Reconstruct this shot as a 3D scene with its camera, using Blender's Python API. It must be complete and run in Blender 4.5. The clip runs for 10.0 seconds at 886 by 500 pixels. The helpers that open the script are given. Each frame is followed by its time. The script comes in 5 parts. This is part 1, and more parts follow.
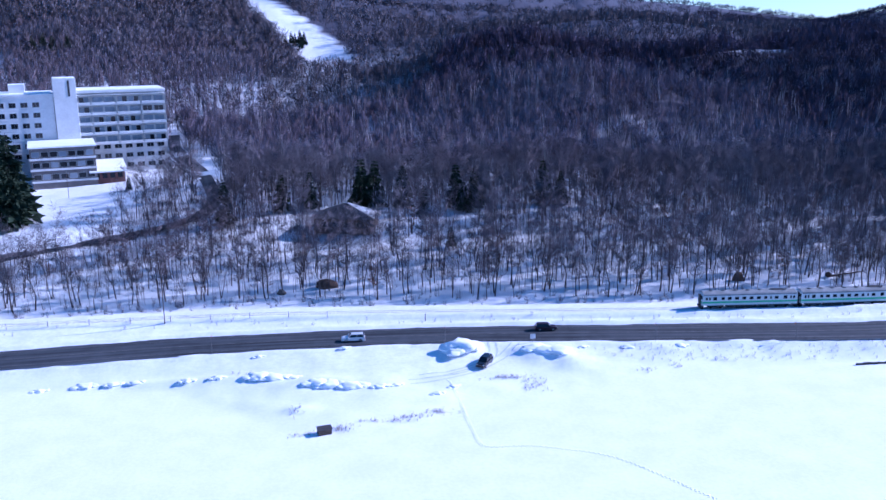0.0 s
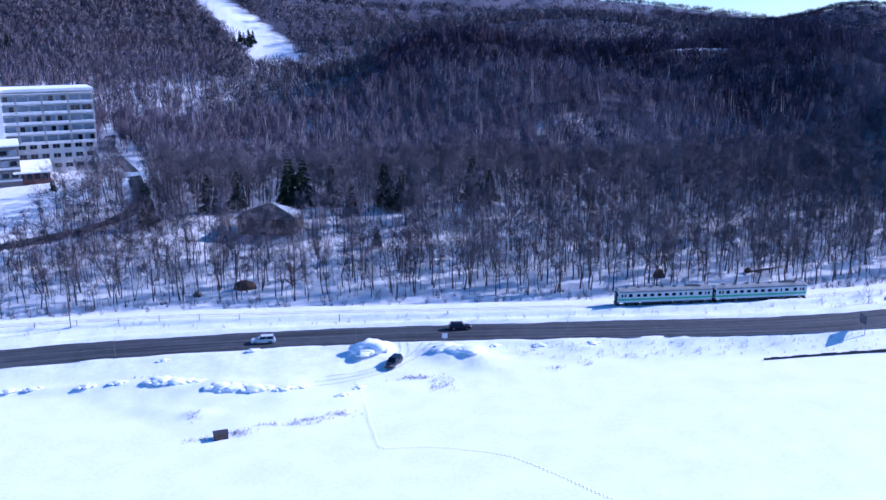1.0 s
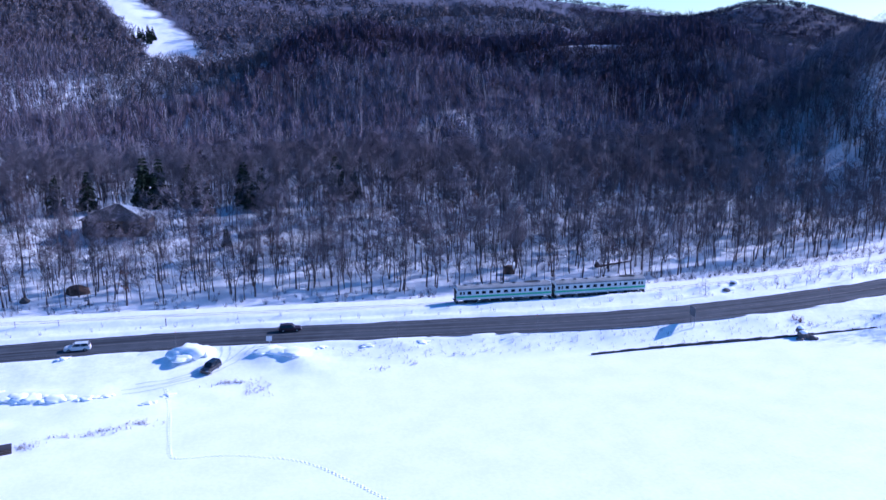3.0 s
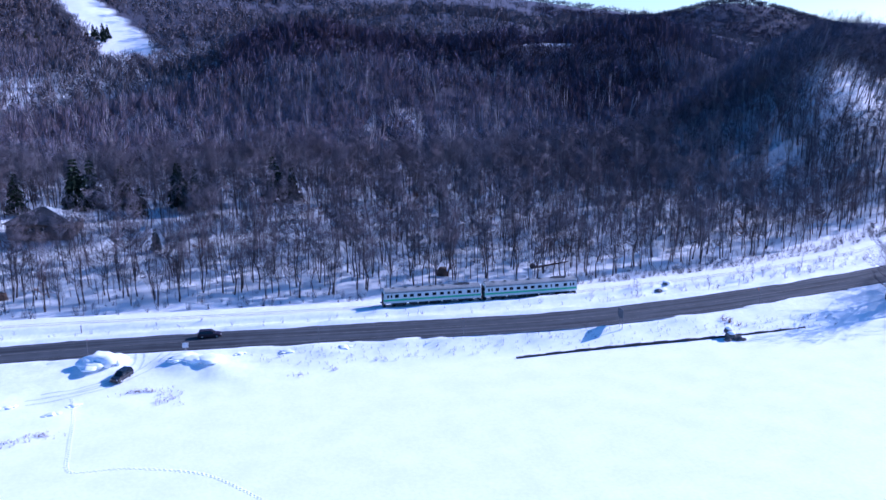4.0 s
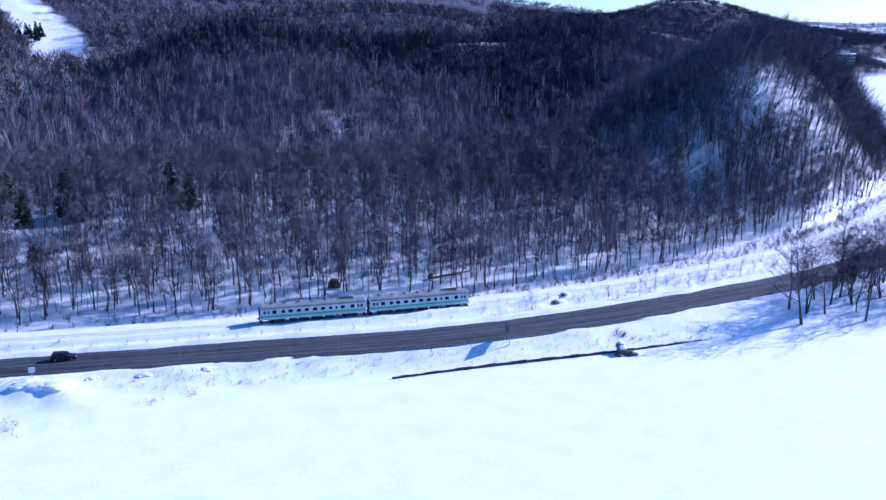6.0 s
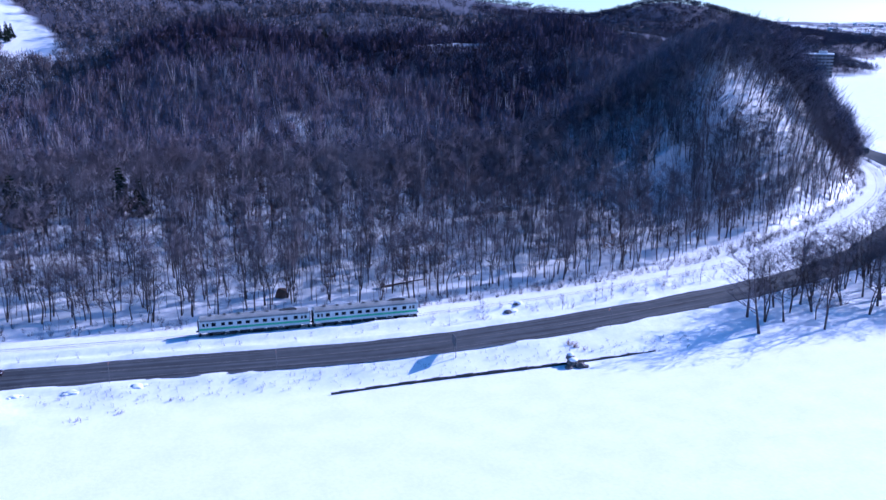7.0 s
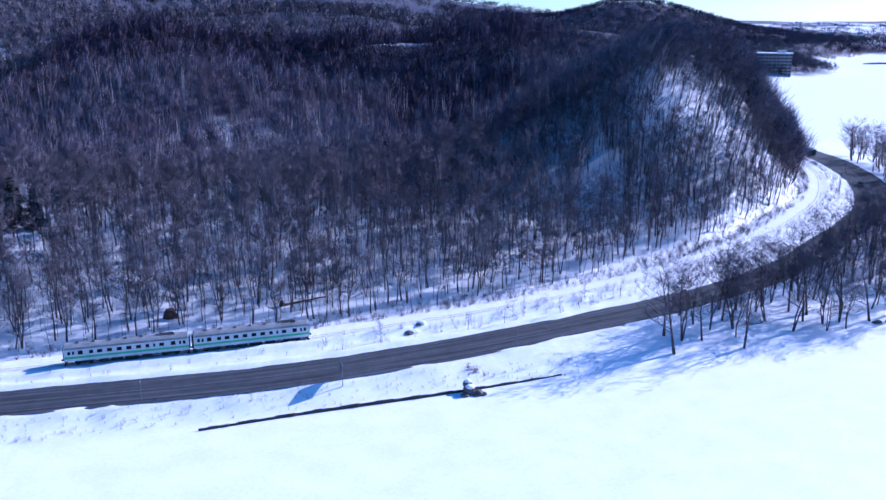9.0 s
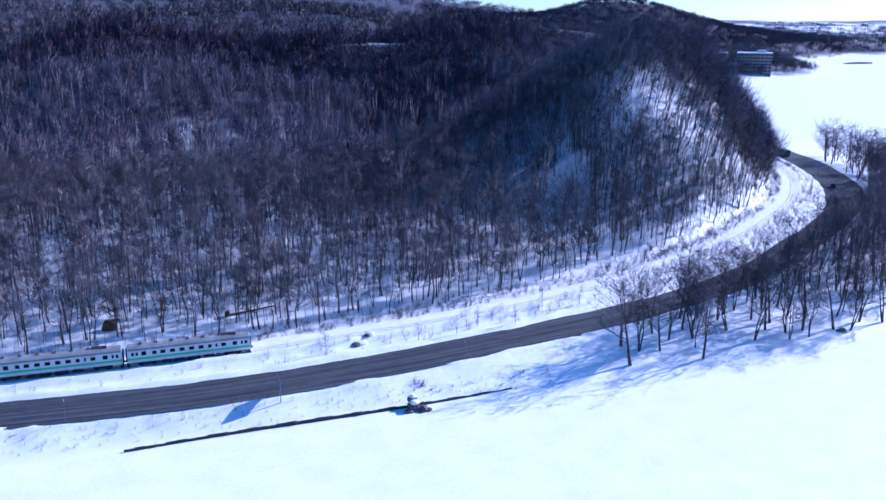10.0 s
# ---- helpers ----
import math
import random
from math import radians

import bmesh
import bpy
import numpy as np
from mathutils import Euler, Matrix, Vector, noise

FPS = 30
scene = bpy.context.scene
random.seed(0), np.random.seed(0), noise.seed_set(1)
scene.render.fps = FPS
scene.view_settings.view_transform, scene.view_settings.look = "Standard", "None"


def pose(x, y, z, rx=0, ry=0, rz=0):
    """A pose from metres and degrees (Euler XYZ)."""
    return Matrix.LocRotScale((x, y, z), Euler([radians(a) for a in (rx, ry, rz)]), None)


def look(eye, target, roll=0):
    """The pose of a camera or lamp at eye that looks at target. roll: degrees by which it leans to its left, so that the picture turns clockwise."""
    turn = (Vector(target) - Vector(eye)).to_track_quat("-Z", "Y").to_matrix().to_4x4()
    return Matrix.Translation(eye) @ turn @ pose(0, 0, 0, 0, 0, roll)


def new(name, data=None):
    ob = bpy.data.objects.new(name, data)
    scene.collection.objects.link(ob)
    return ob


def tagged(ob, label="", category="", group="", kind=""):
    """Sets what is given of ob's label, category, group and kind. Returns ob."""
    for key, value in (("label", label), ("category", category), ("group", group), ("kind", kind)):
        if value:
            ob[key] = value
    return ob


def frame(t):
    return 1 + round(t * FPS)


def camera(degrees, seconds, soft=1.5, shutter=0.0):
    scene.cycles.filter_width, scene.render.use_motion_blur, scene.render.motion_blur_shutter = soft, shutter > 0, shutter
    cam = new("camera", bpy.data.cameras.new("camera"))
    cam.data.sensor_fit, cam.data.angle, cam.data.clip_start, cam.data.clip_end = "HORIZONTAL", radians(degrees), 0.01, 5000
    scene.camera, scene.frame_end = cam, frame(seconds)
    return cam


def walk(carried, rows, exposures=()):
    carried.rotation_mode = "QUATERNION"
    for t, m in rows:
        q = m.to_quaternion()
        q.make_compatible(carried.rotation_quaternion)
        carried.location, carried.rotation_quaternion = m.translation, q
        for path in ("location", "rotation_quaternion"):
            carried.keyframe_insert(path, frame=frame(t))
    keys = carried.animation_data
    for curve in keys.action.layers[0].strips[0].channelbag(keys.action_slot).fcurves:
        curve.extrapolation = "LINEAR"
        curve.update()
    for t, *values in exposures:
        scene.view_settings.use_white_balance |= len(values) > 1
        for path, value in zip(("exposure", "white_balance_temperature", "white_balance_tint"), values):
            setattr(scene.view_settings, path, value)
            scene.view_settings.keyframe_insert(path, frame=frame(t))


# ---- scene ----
cam = camera(53.3, 10.0, soft=1.5)
METRES, EYE, TILT, LEAN, TURN = 99.5, 62.3, 6.0, 0.6, -4.1
ROWS = [
    (0.0, 0.0, 0.0, 0.0, 0.12, -20.2, -0.32),
    (0.5, 0.0524, 0.0077, -0.0025, -1.07, -20.19, -0.46),
    (1.0, 0.1044, 0.0136, -0.0047, -2.26, -20.23, -0.6),
    (1.5, 0.1563, 0.0188, -0.0074, -3.42, -20.24, -0.72),
    (2.0, 0.2081, 0.0228, -0.0093, -4.55, -20.25, -0.87),
    (2.5, 0.2597, 0.0275, -0.0108, -5.62, -20.27, -1.07),
    (3.0, 0.3112, 0.0327, -0.0122, -6.69, -20.31, -1.22),
    (4.5, 0.4541, 0.0685, -0.0152, -9.28, -20.37, -1.61),
    (5.0, 0.4996, 0.0858, -0.0167, -9.86, -20.38, -1.71),
    (5.5, 0.545, 0.1045, -0.0173, -10.33, -20.4, -1.79),
    (7.0, 0.6786, 0.1673, -0.0183, -11.68, -20.36, -1.89),
    (7.5, 0.7224, 0.1891, -0.0195, -12.11, -20.36, -1.92),
    (8.0, 0.7653, 0.2123, -0.0201, -12.61, -20.38, -1.99),
    (8.5, 0.8088, 0.2355, -0.0222, -13.07, -20.36, -2.04),
    (9.0, 0.8518, 0.2597, -0.0241, -13.44, -20.36, -2.08),
    (9.5, 0.8942, 0.2836, -0.0265, -13.86, -20.36, -2.15),
    (10.0, 0.9372, 0.3064, -0.0285, -14.31, -20.36, -2.2),
]
EXPOSURE, KELVIN, TINT = 0.68, 4380.0, 23.0
walk(cam, [(t, pose(0, 0, EYE, TILT, LEAN, TURN) @ pose(METRES * x, METRES * y, METRES * z, 90 + pitch, roll, yaw)) for t, x, y, z, yaw, pitch, roll in ROWS],
     [(0.0, EXPOSURE, KELVIN, TINT), (10.0, EXPOSURE, KELVIN, TINT)])

# ---- sky and sun: a clear winter day, the sun low along the railway ----
SUN_ELEVATION, SUN_AZIMUTH = radians(27.5), radians(14.0)   # azimuth from +x towards +y
world = bpy.data.worlds.new("world")
scene.world = world
world.use_nodes = True
wn = world.node_tree.nodes
sky = wn.new("ShaderNodeTexSky")
sky.sky_type, sky.sun_disc = "NISHITA", False
sky.altitude = 2500
sky.air_density, sky.dust_density, sky.ozone_density = 1.0, 4.0, 0.8
sky.sun_elevation, sky.sun_rotation = SUN_ELEVATION, math.pi / 2 - SUN_AZIMUTH
def mixed(kind, a, b, factor):
    """A colour mix node in the world; a, b and factor are values or sockets. Returns its result."""
    n = wn.new("ShaderNodeMix")
    n.data_type, n.blend_type = "RGBA", kind
    for key, value in (("A", a), ("B", b), ("Factor", factor)):
        if isinstance(value, (float, tuple)):
            n.inputs[key].default_value = value
        else:
            world.node_tree.links.new(value, n.inputs[key])
    return n.outputs["Result"]


# a deep, dry winter blue above; the bright band of sky at the horizon is whitened by haze
bright, haze = wn.new("ShaderNodeRGBToBW"), wn.new("ShaderNodeMapRange")
world.node_tree.links.new(sky.outputs[0], bright.inputs[0])
world.node_tree.links.new(bright.outputs[0], haze.inputs["Value"])
haze.inputs["From Min"].default_value, haze.inputs["From Max"].default_value = 2.4, 4.6
tone = mixed("MIX", (0.60, 1.14, 1.32, 1), (1.02, 1.17, 1.30, 1), haze.outputs[0])
world.node_tree.links.new(mixed("MULTIPLY", sky.outputs[0], tone, 1.0), wn["Background"].inputs[0])
wn["Background"].inputs[1].default_value = 0.070
sun = new("sun", bpy.data.lights.new("sun", "SUN"))
sun.data.energy, sun.data.angle, sun.data.color = 4.75, radians(0.53), (1.0, 0.805, 0.70)
to_sun = Vector((math.cos(SUN_ELEVATION) * math.cos(SUN_AZIMUTH), math.cos(SUN_ELEVATION) * math.sin(SUN_AZIMUTH), math.sin(SUN_ELEVATION)))
sun.matrix_world = look(to_sun * 900, (0, 0, 0))

# ---- materials ----


def material(name, rough=0.8, metal=0.0):
    m = bpy.data.materials.new(name)
    m.use_nodes = True
    bsdf = m.node_tree.nodes["Principled BSDF"]
    bsdf.inputs["Roughness"].default_value, bsdf.inputs["Metallic"].default_value = rough, metal
    return m, m.node_tree, bsdf


def mottled(name, dark, light, size, rough=0.8, metal=0.0, bump=0.0, fine=6.0, spec=None):
    """Two tones mixed by noise at two scales, in metres; size is the coarse one."""
    m, tree, bsdf = material(name, rough, metal)
    n = tree.nodes
    where = n.new("ShaderNodeNewGeometry")
    coarse, grain = n.new("ShaderNodeTexNoise"), n.new("ShaderNodeTexNoise")
    coarse.inputs["Scale"].default_value, coarse.inputs["Detail"].default_value = 1 / size, 4
    grain.inputs["Scale"].default_value, grain.inputs["Detail"].default_value = fine / size, 3
    mean = n.new("ShaderNodeMath")
    mean.operation = "MULTIPLY_ADD"
    mean.inputs[1].default_value = 0.6
    half = n.new("ShaderNodeMath")
    half.operation, half.inputs[1].default_value = "MULTIPLY", 0.4
    ramp = n.new("ShaderNodeValToRGB")
    ramp.color_ramp.elements[0].position, ramp.color_ramp.elements[1].position = 0.36, 0.64
    ramp.color_ramp.elements[0].color, ramp.color_ramp.elements[1].color = (*dark, 1), (*light, 1)
    for tex in (coarse, grain):
        tree.links.new(where.outputs["Position"], tex.inputs["Vector"])
    tree.links.new(grain.outputs[0], half.inputs[0])
    tree.links.new(coarse.outputs[0], mean.inputs[0])
    tree.links.new(half.outputs[0], mean.inputs[2])
    tree.links.new(mean.outputs[0], ramp.inputs[0])
    tree.links.new(ramp.outputs[0], bsdf.inputs["Base Color"])
    if bump:
        b = n.new("ShaderNodeBump")
        b.inputs["Strength"].default_value, b.inputs["Distance"].default_value = 1.0, bump
        tree.links.new(mean.outputs[0], b.inputs["Height"])
        tree.links.new(b.outputs[0], bsdf.inputs["Normal"])
    if spec is not None:
        bsdf.inputs["Specular IOR Level"].default_value = spec
    return m


def glass_like(name, tone, rough=0.08):
    m, tree, bsdf = material(name, rough)
    bsdf.inputs["Base Color"].default_value = (*tone, 1)
    return m


SNOW = mottled("snow", (0.80, 0.82, 0.84), (0.90, 0.91, 0.92), 6.0, 0.65, bump=0.05, fine=9.0, spec=0.25)
ASPHALT = None
BARK = mottled("bark", (0.052, 0.040, 0.040), (0.12, 0.098, 0.092), 1.2, 0.95, spec=0.1)
TWIG = mottled("twigs", (0.165, 0.132, 0.145), (0.225, 0.212, 0.238), 46.0, 0.95, spec=0.05, fine=7.0)
# bluer than TWIG: the haze of distance is put into the colour
HAZED_TWIG = mottled("hazed_twigs", (0.225, 0.168, 0.208), (0.305, 0.280, 0.338), 46.0, 0.95, spec=0.05, fine=7.0)


def soften_normals(m):
    """Fine twigs scatter light all round: a crown shades as one rounded mass, by the outward direction kept with its vertices."""
    tree = m.node_tree
    n, link = tree.nodes, tree.links.new
    geo, out, turn = n.new("ShaderNodeNewGeometry"), n.new("ShaderNodeAttribute"), n.new("ShaderNodeVectorTransform")
    out.attribute_name = "outward"
    turn.vector_type, turn.convert_from, turn.convert_to = "NORMAL", "OBJECT", "WORLD"
    scale, add, unit = n.new("ShaderNodeVectorMath"), n.new("ShaderNodeVectorMath"), n.new("ShaderNodeVectorMath")
    scale.operation, add.operation, unit.operation = "MULTIPLY_ADD", "ADD", "NORMALIZE"
    scale.inputs[1].default_value = (0.25, 0.25, 0.25)
    add.inputs[1].default_value = (0.0, 0.0, 0.35)
    link(out.outputs["Vector"], turn.inputs[0])
    link(geo.outputs["Normal"], scale.inputs[0])
    link(turn.outputs[0], scale.inputs[2])
    link(scale.outputs[0], add.inputs[0])
    link(add.outputs[0], unit.inputs[0])
    link(unit.outputs[0], n["Principled BSDF"].inputs["Normal"])


soften_normals(TWIG)
soften_normals(HAZED_TWIG)
TWIG_HAZE = HAZED_TWIG.copy()
TWIG_HAZE.name = "twig_haze"
TWIG_HAZE.node_tree.nodes["Principled BSDF"].inputs["Alpha"].default_value = 0.42
HILL_HAZE = TWIG.copy()
HILL_HAZE.name = "far_twig_haze"
HILL_HAZE.node_tree.nodes["Principled BSDF"].inputs["Alpha"].default_value = 0.42
BRUSH_HAZE = TWIG.copy()   # scrub too fine to tell stem from stem
BRUSH_HAZE.name = "scrub"
BRUSH_HAZE.node_tree.nodes["Principled BSDF"].inputs["Alpha"].default_value = 0.55
# darker twigs: the shade on the ridge and in the hollow is in their colour
SHADE_TWIG = mottled("shade_twigs", (0.090, 0.066, 0.096), (0.144, 0.118, 0.168), 38.0, 0.95, spec=0.05, fine=7.0)
soften_normals(SHADE_TWIG)
SHADE_TWIG.node_tree.nodes["Principled BSDF"].inputs["Alpha"].default_value = 0.5
BIRCH = mottled("birch_bark", (0.28, 0.25, 0.23), (0.55, 0.51, 0.48), 1.0, 0.9, spec=0.1)
NEEDLES = mottled("needles", (0.014, 0.024, 0.016), (0.042, 0.060, 0.036), 1.5, 0.9, spec=0.1)
DRY_GRASS = mottled("dry_stems", (0.22, 0.18, 0.16), (0.42, 0.35, 0.30), 0.8, 0.95, spec=0.05)
RUST_LEAF = mottled("withered_leaves", (0.12, 0.055, 0.03), (0.24, 0.11, 0.06), 0.8, 0.95, spec=0.05)
ROCK = mottled("rock", (0.05, 0.045, 0.042), (0.16, 0.14, 0.125), 0.8, 0.9, bump=0.05)
EARTH = mottled("earth", (0.045, 0.03, 0.024), (0.12, 0.078, 0.055), 0.9, 0.95, bump=0.06)
WALL_WHITE = mottled("painted_concrete", (0.60, 0.60, 0.59), (0.74, 0.74, 0.73), 4.0, 0.8)
WALL_GREY = mottled("grey_render", (0.42, 0.43, 0.43), (0.52, 0.53, 0.53), 4.0, 0.8)
BRICK_RED = mottled("brick_wall", (0.09, 0.045, 0.04), (0.15, 0.075, 0.065), 1.5, 0.85)
STEEL_DARK = mottled("dark_steel", (0.02, 0.02, 0.022), (0.05, 0.047, 0.045), 0.8, 0.6, 0.3)
STEEL_GREY = mottled("galvanised_steel", (0.30, 0.31, 0.32), (0.42, 0.43, 0.44), 0.6, 0.45, 0.7)
RUST_STEEL = mottled("rusty_steel", (0.06, 0.035, 0.025), (0.14, 0.08, 0.05), 0.7, 0.8, 0.3)
TRAIN_BODY = mottled("train_paint", (0.48, 0.53, 0.53), (0.60, 0.64, 0.63), 2.5, 0.5)
TRAIN_GREEN = mottled("green_band", (0.07, 0.40, 0.19), (0.12, 0.48, 0.25), 2.0, 0.4)
TRAIN_ROOF = mottled("train_roof", (0.15, 0.16, 0.16), (0.28, 0.29, 0.29), 1.8, 0.8)
GLASS_DARK = glass_like("dark_glass", (0.012, 0.016, 0.022))
GLASS_BLUE = glass_like("blue_glass", (0.24, 0.28, 0.33), 0.15)
RUBBER = glass_like("rubber", (0.012, 0.012, 0.013), 0.85)
PAINT_BLACK = glass_like("black_paint", (0.012, 0.012, 0.016), 0.22)
PAINT_SILVER = mottled("silver_paint", (0.62, 0.64, 0.66), (0.72, 0.74, 0.76), 1.2, 0.3, 0.2)
PAINT_PLUM = glass_like("plum_paint", (0.035, 0.022, 0.032), 0.25)
LAMP_CLEAR = glass_like("lamp_glass", (0.7, 0.7, 0.7), 0.1)
LAMP_RED = glass_like("red_lamp", (0.35, 0.02, 0.02), 0.2)
SIGN_WHITE = mottled("sign_paint", (0.40, 0.43, 0.46), (0.50, 0.52, 0.54), 1.0, 0.5)
SIGN_ORANGE = mottled("sign_orange", (0.5, 0.10, 0.03), (0.62, 0.16, 0.05), 1.0, 0.5)
BROWN_WOOD = mottled("brown_boards", (0.06, 0.04, 0.03), (0.13, 0.09, 0.065), 0.6, 0.85)
ROOF_BROWN = mottled("brown_roof", (0.030, 0.027, 0.030), (0.062, 0.055, 0.056), 2.0, 0.7)
TOWN_WALL = mottled("house_walls", (0.35, 0.36, 0.40), (0.6, 0.6, 0.62), 40.0, 0.8)


def road_material():
    """Worn wet-and-dry asphalt: lighter wheel tracks along the lanes, frayed by noise. u is metres across, v metres along."""
    m, tree, bsdf = material("asphalt", 0.85)
    bsdf.inputs["Specular IOR Level"].default_value = 0.2
    n, link = tree.nodes, tree.links.new
    uv = n.new("ShaderNodeUVMap")
    split = n.new("ShaderNodeSeparateXYZ")
    link(uv.outputs[0], split.inputs[0])
    wave = n.new("ShaderNodeMath")
    wave.operation, wave.inputs[1].default_value = "MULTIPLY", 2 * math.pi / 1.9
    link(split.outputs[0], wave.inputs[0])
    sine = n.new("ShaderNodeMath")
    sine.operation = "SINE"
    link(wave.outputs[0], sine.inputs[0])
    stretch = n.new("ShaderNodeMapping")
    stretch.inputs["Scale"].default_value = (0.9, 0.035, 1)
    link(uv.outputs[0], stretch.inputs[0])
    streak = n.new("ShaderNodeTexNoise")
    streak.inputs["Scale"].default_value, streak.inputs["Detail"].default_value = 1.0, 5
    link(stretch.outputs[0], streak.inputs["Vector"])
    patch = n.new("ShaderNodeTexNoise")
    patch.inputs["Scale"].default_value, patch.inputs["Detail"].default_value = 0.35, 5
    link(uv.outputs[0], patch.inputs["Vector"])
    a = n.new("ShaderNodeMath")
    a.operation, a.inputs[1].default_value = "MULTIPLY_ADD", 0.06
    link(sine.outputs[0], a.inputs[0])
    link(streak.outputs[0], a.inputs[2])
    b = n.new("ShaderNodeMath")
    b.operation, b.inputs[1].default_value = "MULTIPLY_ADD", 0.35
    link(patch.outputs[0], b.inputs[0])
    link(a.outputs[0], b.inputs[2])
    ramp = n.new("ShaderNodeValToRGB")
    ramp.color_ramp.elements[0].position, ramp.color_ramp.elements[1].position = 0.48, 0.92
    ramp.color_ramp.elements[0].color, ramp.color_ramp.elements[1].color = (0.024, 0.028, 0.033, 1), (0.078, 0.086, 0.097, 1)
    link(b.outputs[0], ramp.inputs[0])
    link(ramp.outputs[0], bsdf.inputs["Base Color"])
    return m


ASPHALT = road_material()


def far_land_material():
    """Snow; past two kilometres bare woods that are too small to tell apart darken it in patches; below the nearer hill
    woods its colour is darkened too.
    """
    m = SNOW.copy()
    m.name = "snow_ground"
    tree = m.node_tree
    n, link = tree.nodes, tree.links.new
    bsdf = n["Principled BSDF"]
    base = bsdf.inputs["Base Color"].links[0].from_socket
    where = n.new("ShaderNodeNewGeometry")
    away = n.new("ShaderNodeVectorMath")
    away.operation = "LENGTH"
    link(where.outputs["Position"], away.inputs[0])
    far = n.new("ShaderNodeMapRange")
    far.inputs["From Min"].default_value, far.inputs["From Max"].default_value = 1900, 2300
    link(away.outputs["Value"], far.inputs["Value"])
    split = n.new("ShaderNodeSeparateXYZ")
    link(where.outputs["Position"], split.inputs[0])
    dry = n.new("ShaderNodeMapRange")
    dry.inputs["From Min"].default_value, dry.inputs["From Max"].default_value = 2.0, 6.0
    link(split.outputs[2], dry.inputs["Value"])
    noise_tex = n.new("ShaderNodeTexNoise")
    noise_tex.inputs["Scale"].default_value, noise_tex.inputs["Detail"].default_value = 0.003, 5
    link(where.outputs["Position"], noise_tex.inputs["Vector"])
    woods = n.new("ShaderNodeMapRange")
    woods.inputs["From Min"].default_value, woods.inputs["From Max"].default_value = 0.2, 0.3
    link(noise_tex.outputs[0], woods.inputs["Value"])
    p = n.new("ShaderNodeMath")
    p.operation = "MULTIPLY"
    # ground darkened below the woods on the nearer hills, east of the ski run
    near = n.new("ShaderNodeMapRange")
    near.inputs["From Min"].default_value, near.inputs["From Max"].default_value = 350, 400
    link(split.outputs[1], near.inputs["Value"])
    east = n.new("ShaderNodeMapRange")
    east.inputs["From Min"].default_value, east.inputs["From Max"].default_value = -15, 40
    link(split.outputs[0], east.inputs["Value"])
    cover = n.new("ShaderNodeMath")
    cover.operation = "MULTIPLY"
    link(near.outputs[0], cover.inputs[0])
    link(east.outputs[0], cover.inputs[1])
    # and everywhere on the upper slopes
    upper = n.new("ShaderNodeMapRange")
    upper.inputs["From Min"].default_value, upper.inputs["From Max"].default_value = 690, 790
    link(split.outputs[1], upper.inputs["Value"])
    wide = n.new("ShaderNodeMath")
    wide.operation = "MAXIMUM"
    link(cover.outputs[0], wide.inputs[0])
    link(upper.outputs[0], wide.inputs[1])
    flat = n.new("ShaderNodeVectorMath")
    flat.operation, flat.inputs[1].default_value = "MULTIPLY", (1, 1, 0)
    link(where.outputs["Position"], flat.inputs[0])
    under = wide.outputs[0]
    for cx, cy, r in OPEN_SLOPES:   # open slopes keep their snow
        gap, clear, keep = n.new("ShaderNodeVectorMath"), n.new("ShaderNodeMapRange"), n.new("ShaderNodeMath")
        gap.operation, keep.operation = "DISTANCE", "MULTIPLY"
        gap.inputs[1].default_value = (cx, cy, 0)
        clear.inputs["From Min"].default_value, clear.inputs["From Max"].default_value = r, r + 8
        link(flat.outputs[0], gap.inputs[0])
        link(gap.outputs["Value"], clear.inputs["Value"])
        link(under, keep.inputs[0])
        link(clear.outputs[0], keep.inputs[1])
        under = keep.outputs[0]
    either = n.new("ShaderNodeMath")
    either.operation = "MAXIMUM"
    patchy = n.new("ShaderNodeMapRange")
    patchy.inputs["From Min"].default_value, patchy.inputs["From Max"].default_value = 0.44, 0.52
    link(noise_tex.outputs[0], patchy.inputs["Value"])
    fields = n.new("ShaderNodeMath")
    fields.operation = "MULTIPLY"
    plain = n.new("ShaderNodeMapRange")   # the far fields lie in the plain, not on the ridges
    plain.inputs["From Min"].default_value, plain.inputs["From Max"].default_value = 78, 56
    link(split.outputs[2], plain.inputs["Value"])
    flats = n.new("ShaderNodeMath")
    flats.operation = "MULTIPLY"
    link(far.outputs[0], flats.inputs[0])
    link(plain.outputs[0], flats.inputs[1])
    link(flats.outputs[0], fields.inputs[0])
    link(patchy.outputs[0], fields.inputs[1])
    hills = n.new("ShaderNodeMath")   # no hill woods out there
    hills.operation = "SUBTRACT"
    hills.use_clamp = True
    link(under, hills.inputs[0])
    link(flats.outputs[0], hills.inputs[1])
    link(fields.outputs[0], either.inputs[0])
    link(hills.outputs[0], either.inputs[1])
    link(either.outputs[0], p.inputs[0])
    link(woods.outputs[0], p.inputs[1])
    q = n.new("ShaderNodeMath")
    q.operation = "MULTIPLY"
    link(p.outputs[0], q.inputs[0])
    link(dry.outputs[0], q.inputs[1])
    # off the ice the snow is old, with stubble and litter in it
    land = n.new("ShaderNodeMapRange")
    land.inputs["From Min"].default_value, land.inputs["From Max"].default_value = 0.5, 2.0
    link(split.outputs[2], land.inputs["Value"])
    litter = n.new("ShaderNodeTexNoise")
    litter.inputs["Scale"].default_value, litter.inputs["Detail"].default_value, litter.inputs["Roughness"].default_value = 0.8, 7, 0.75
    link(where.outputs["Position"], litter.inputs["Vector"])
    spots = n.new("ShaderNodeMapRange")
    spots.inputs["From Min"].default_value, spots.inputs["From Max"].default_value = 0.36, 0.66
    spots.inputs["To Max"].default_value = 0.35
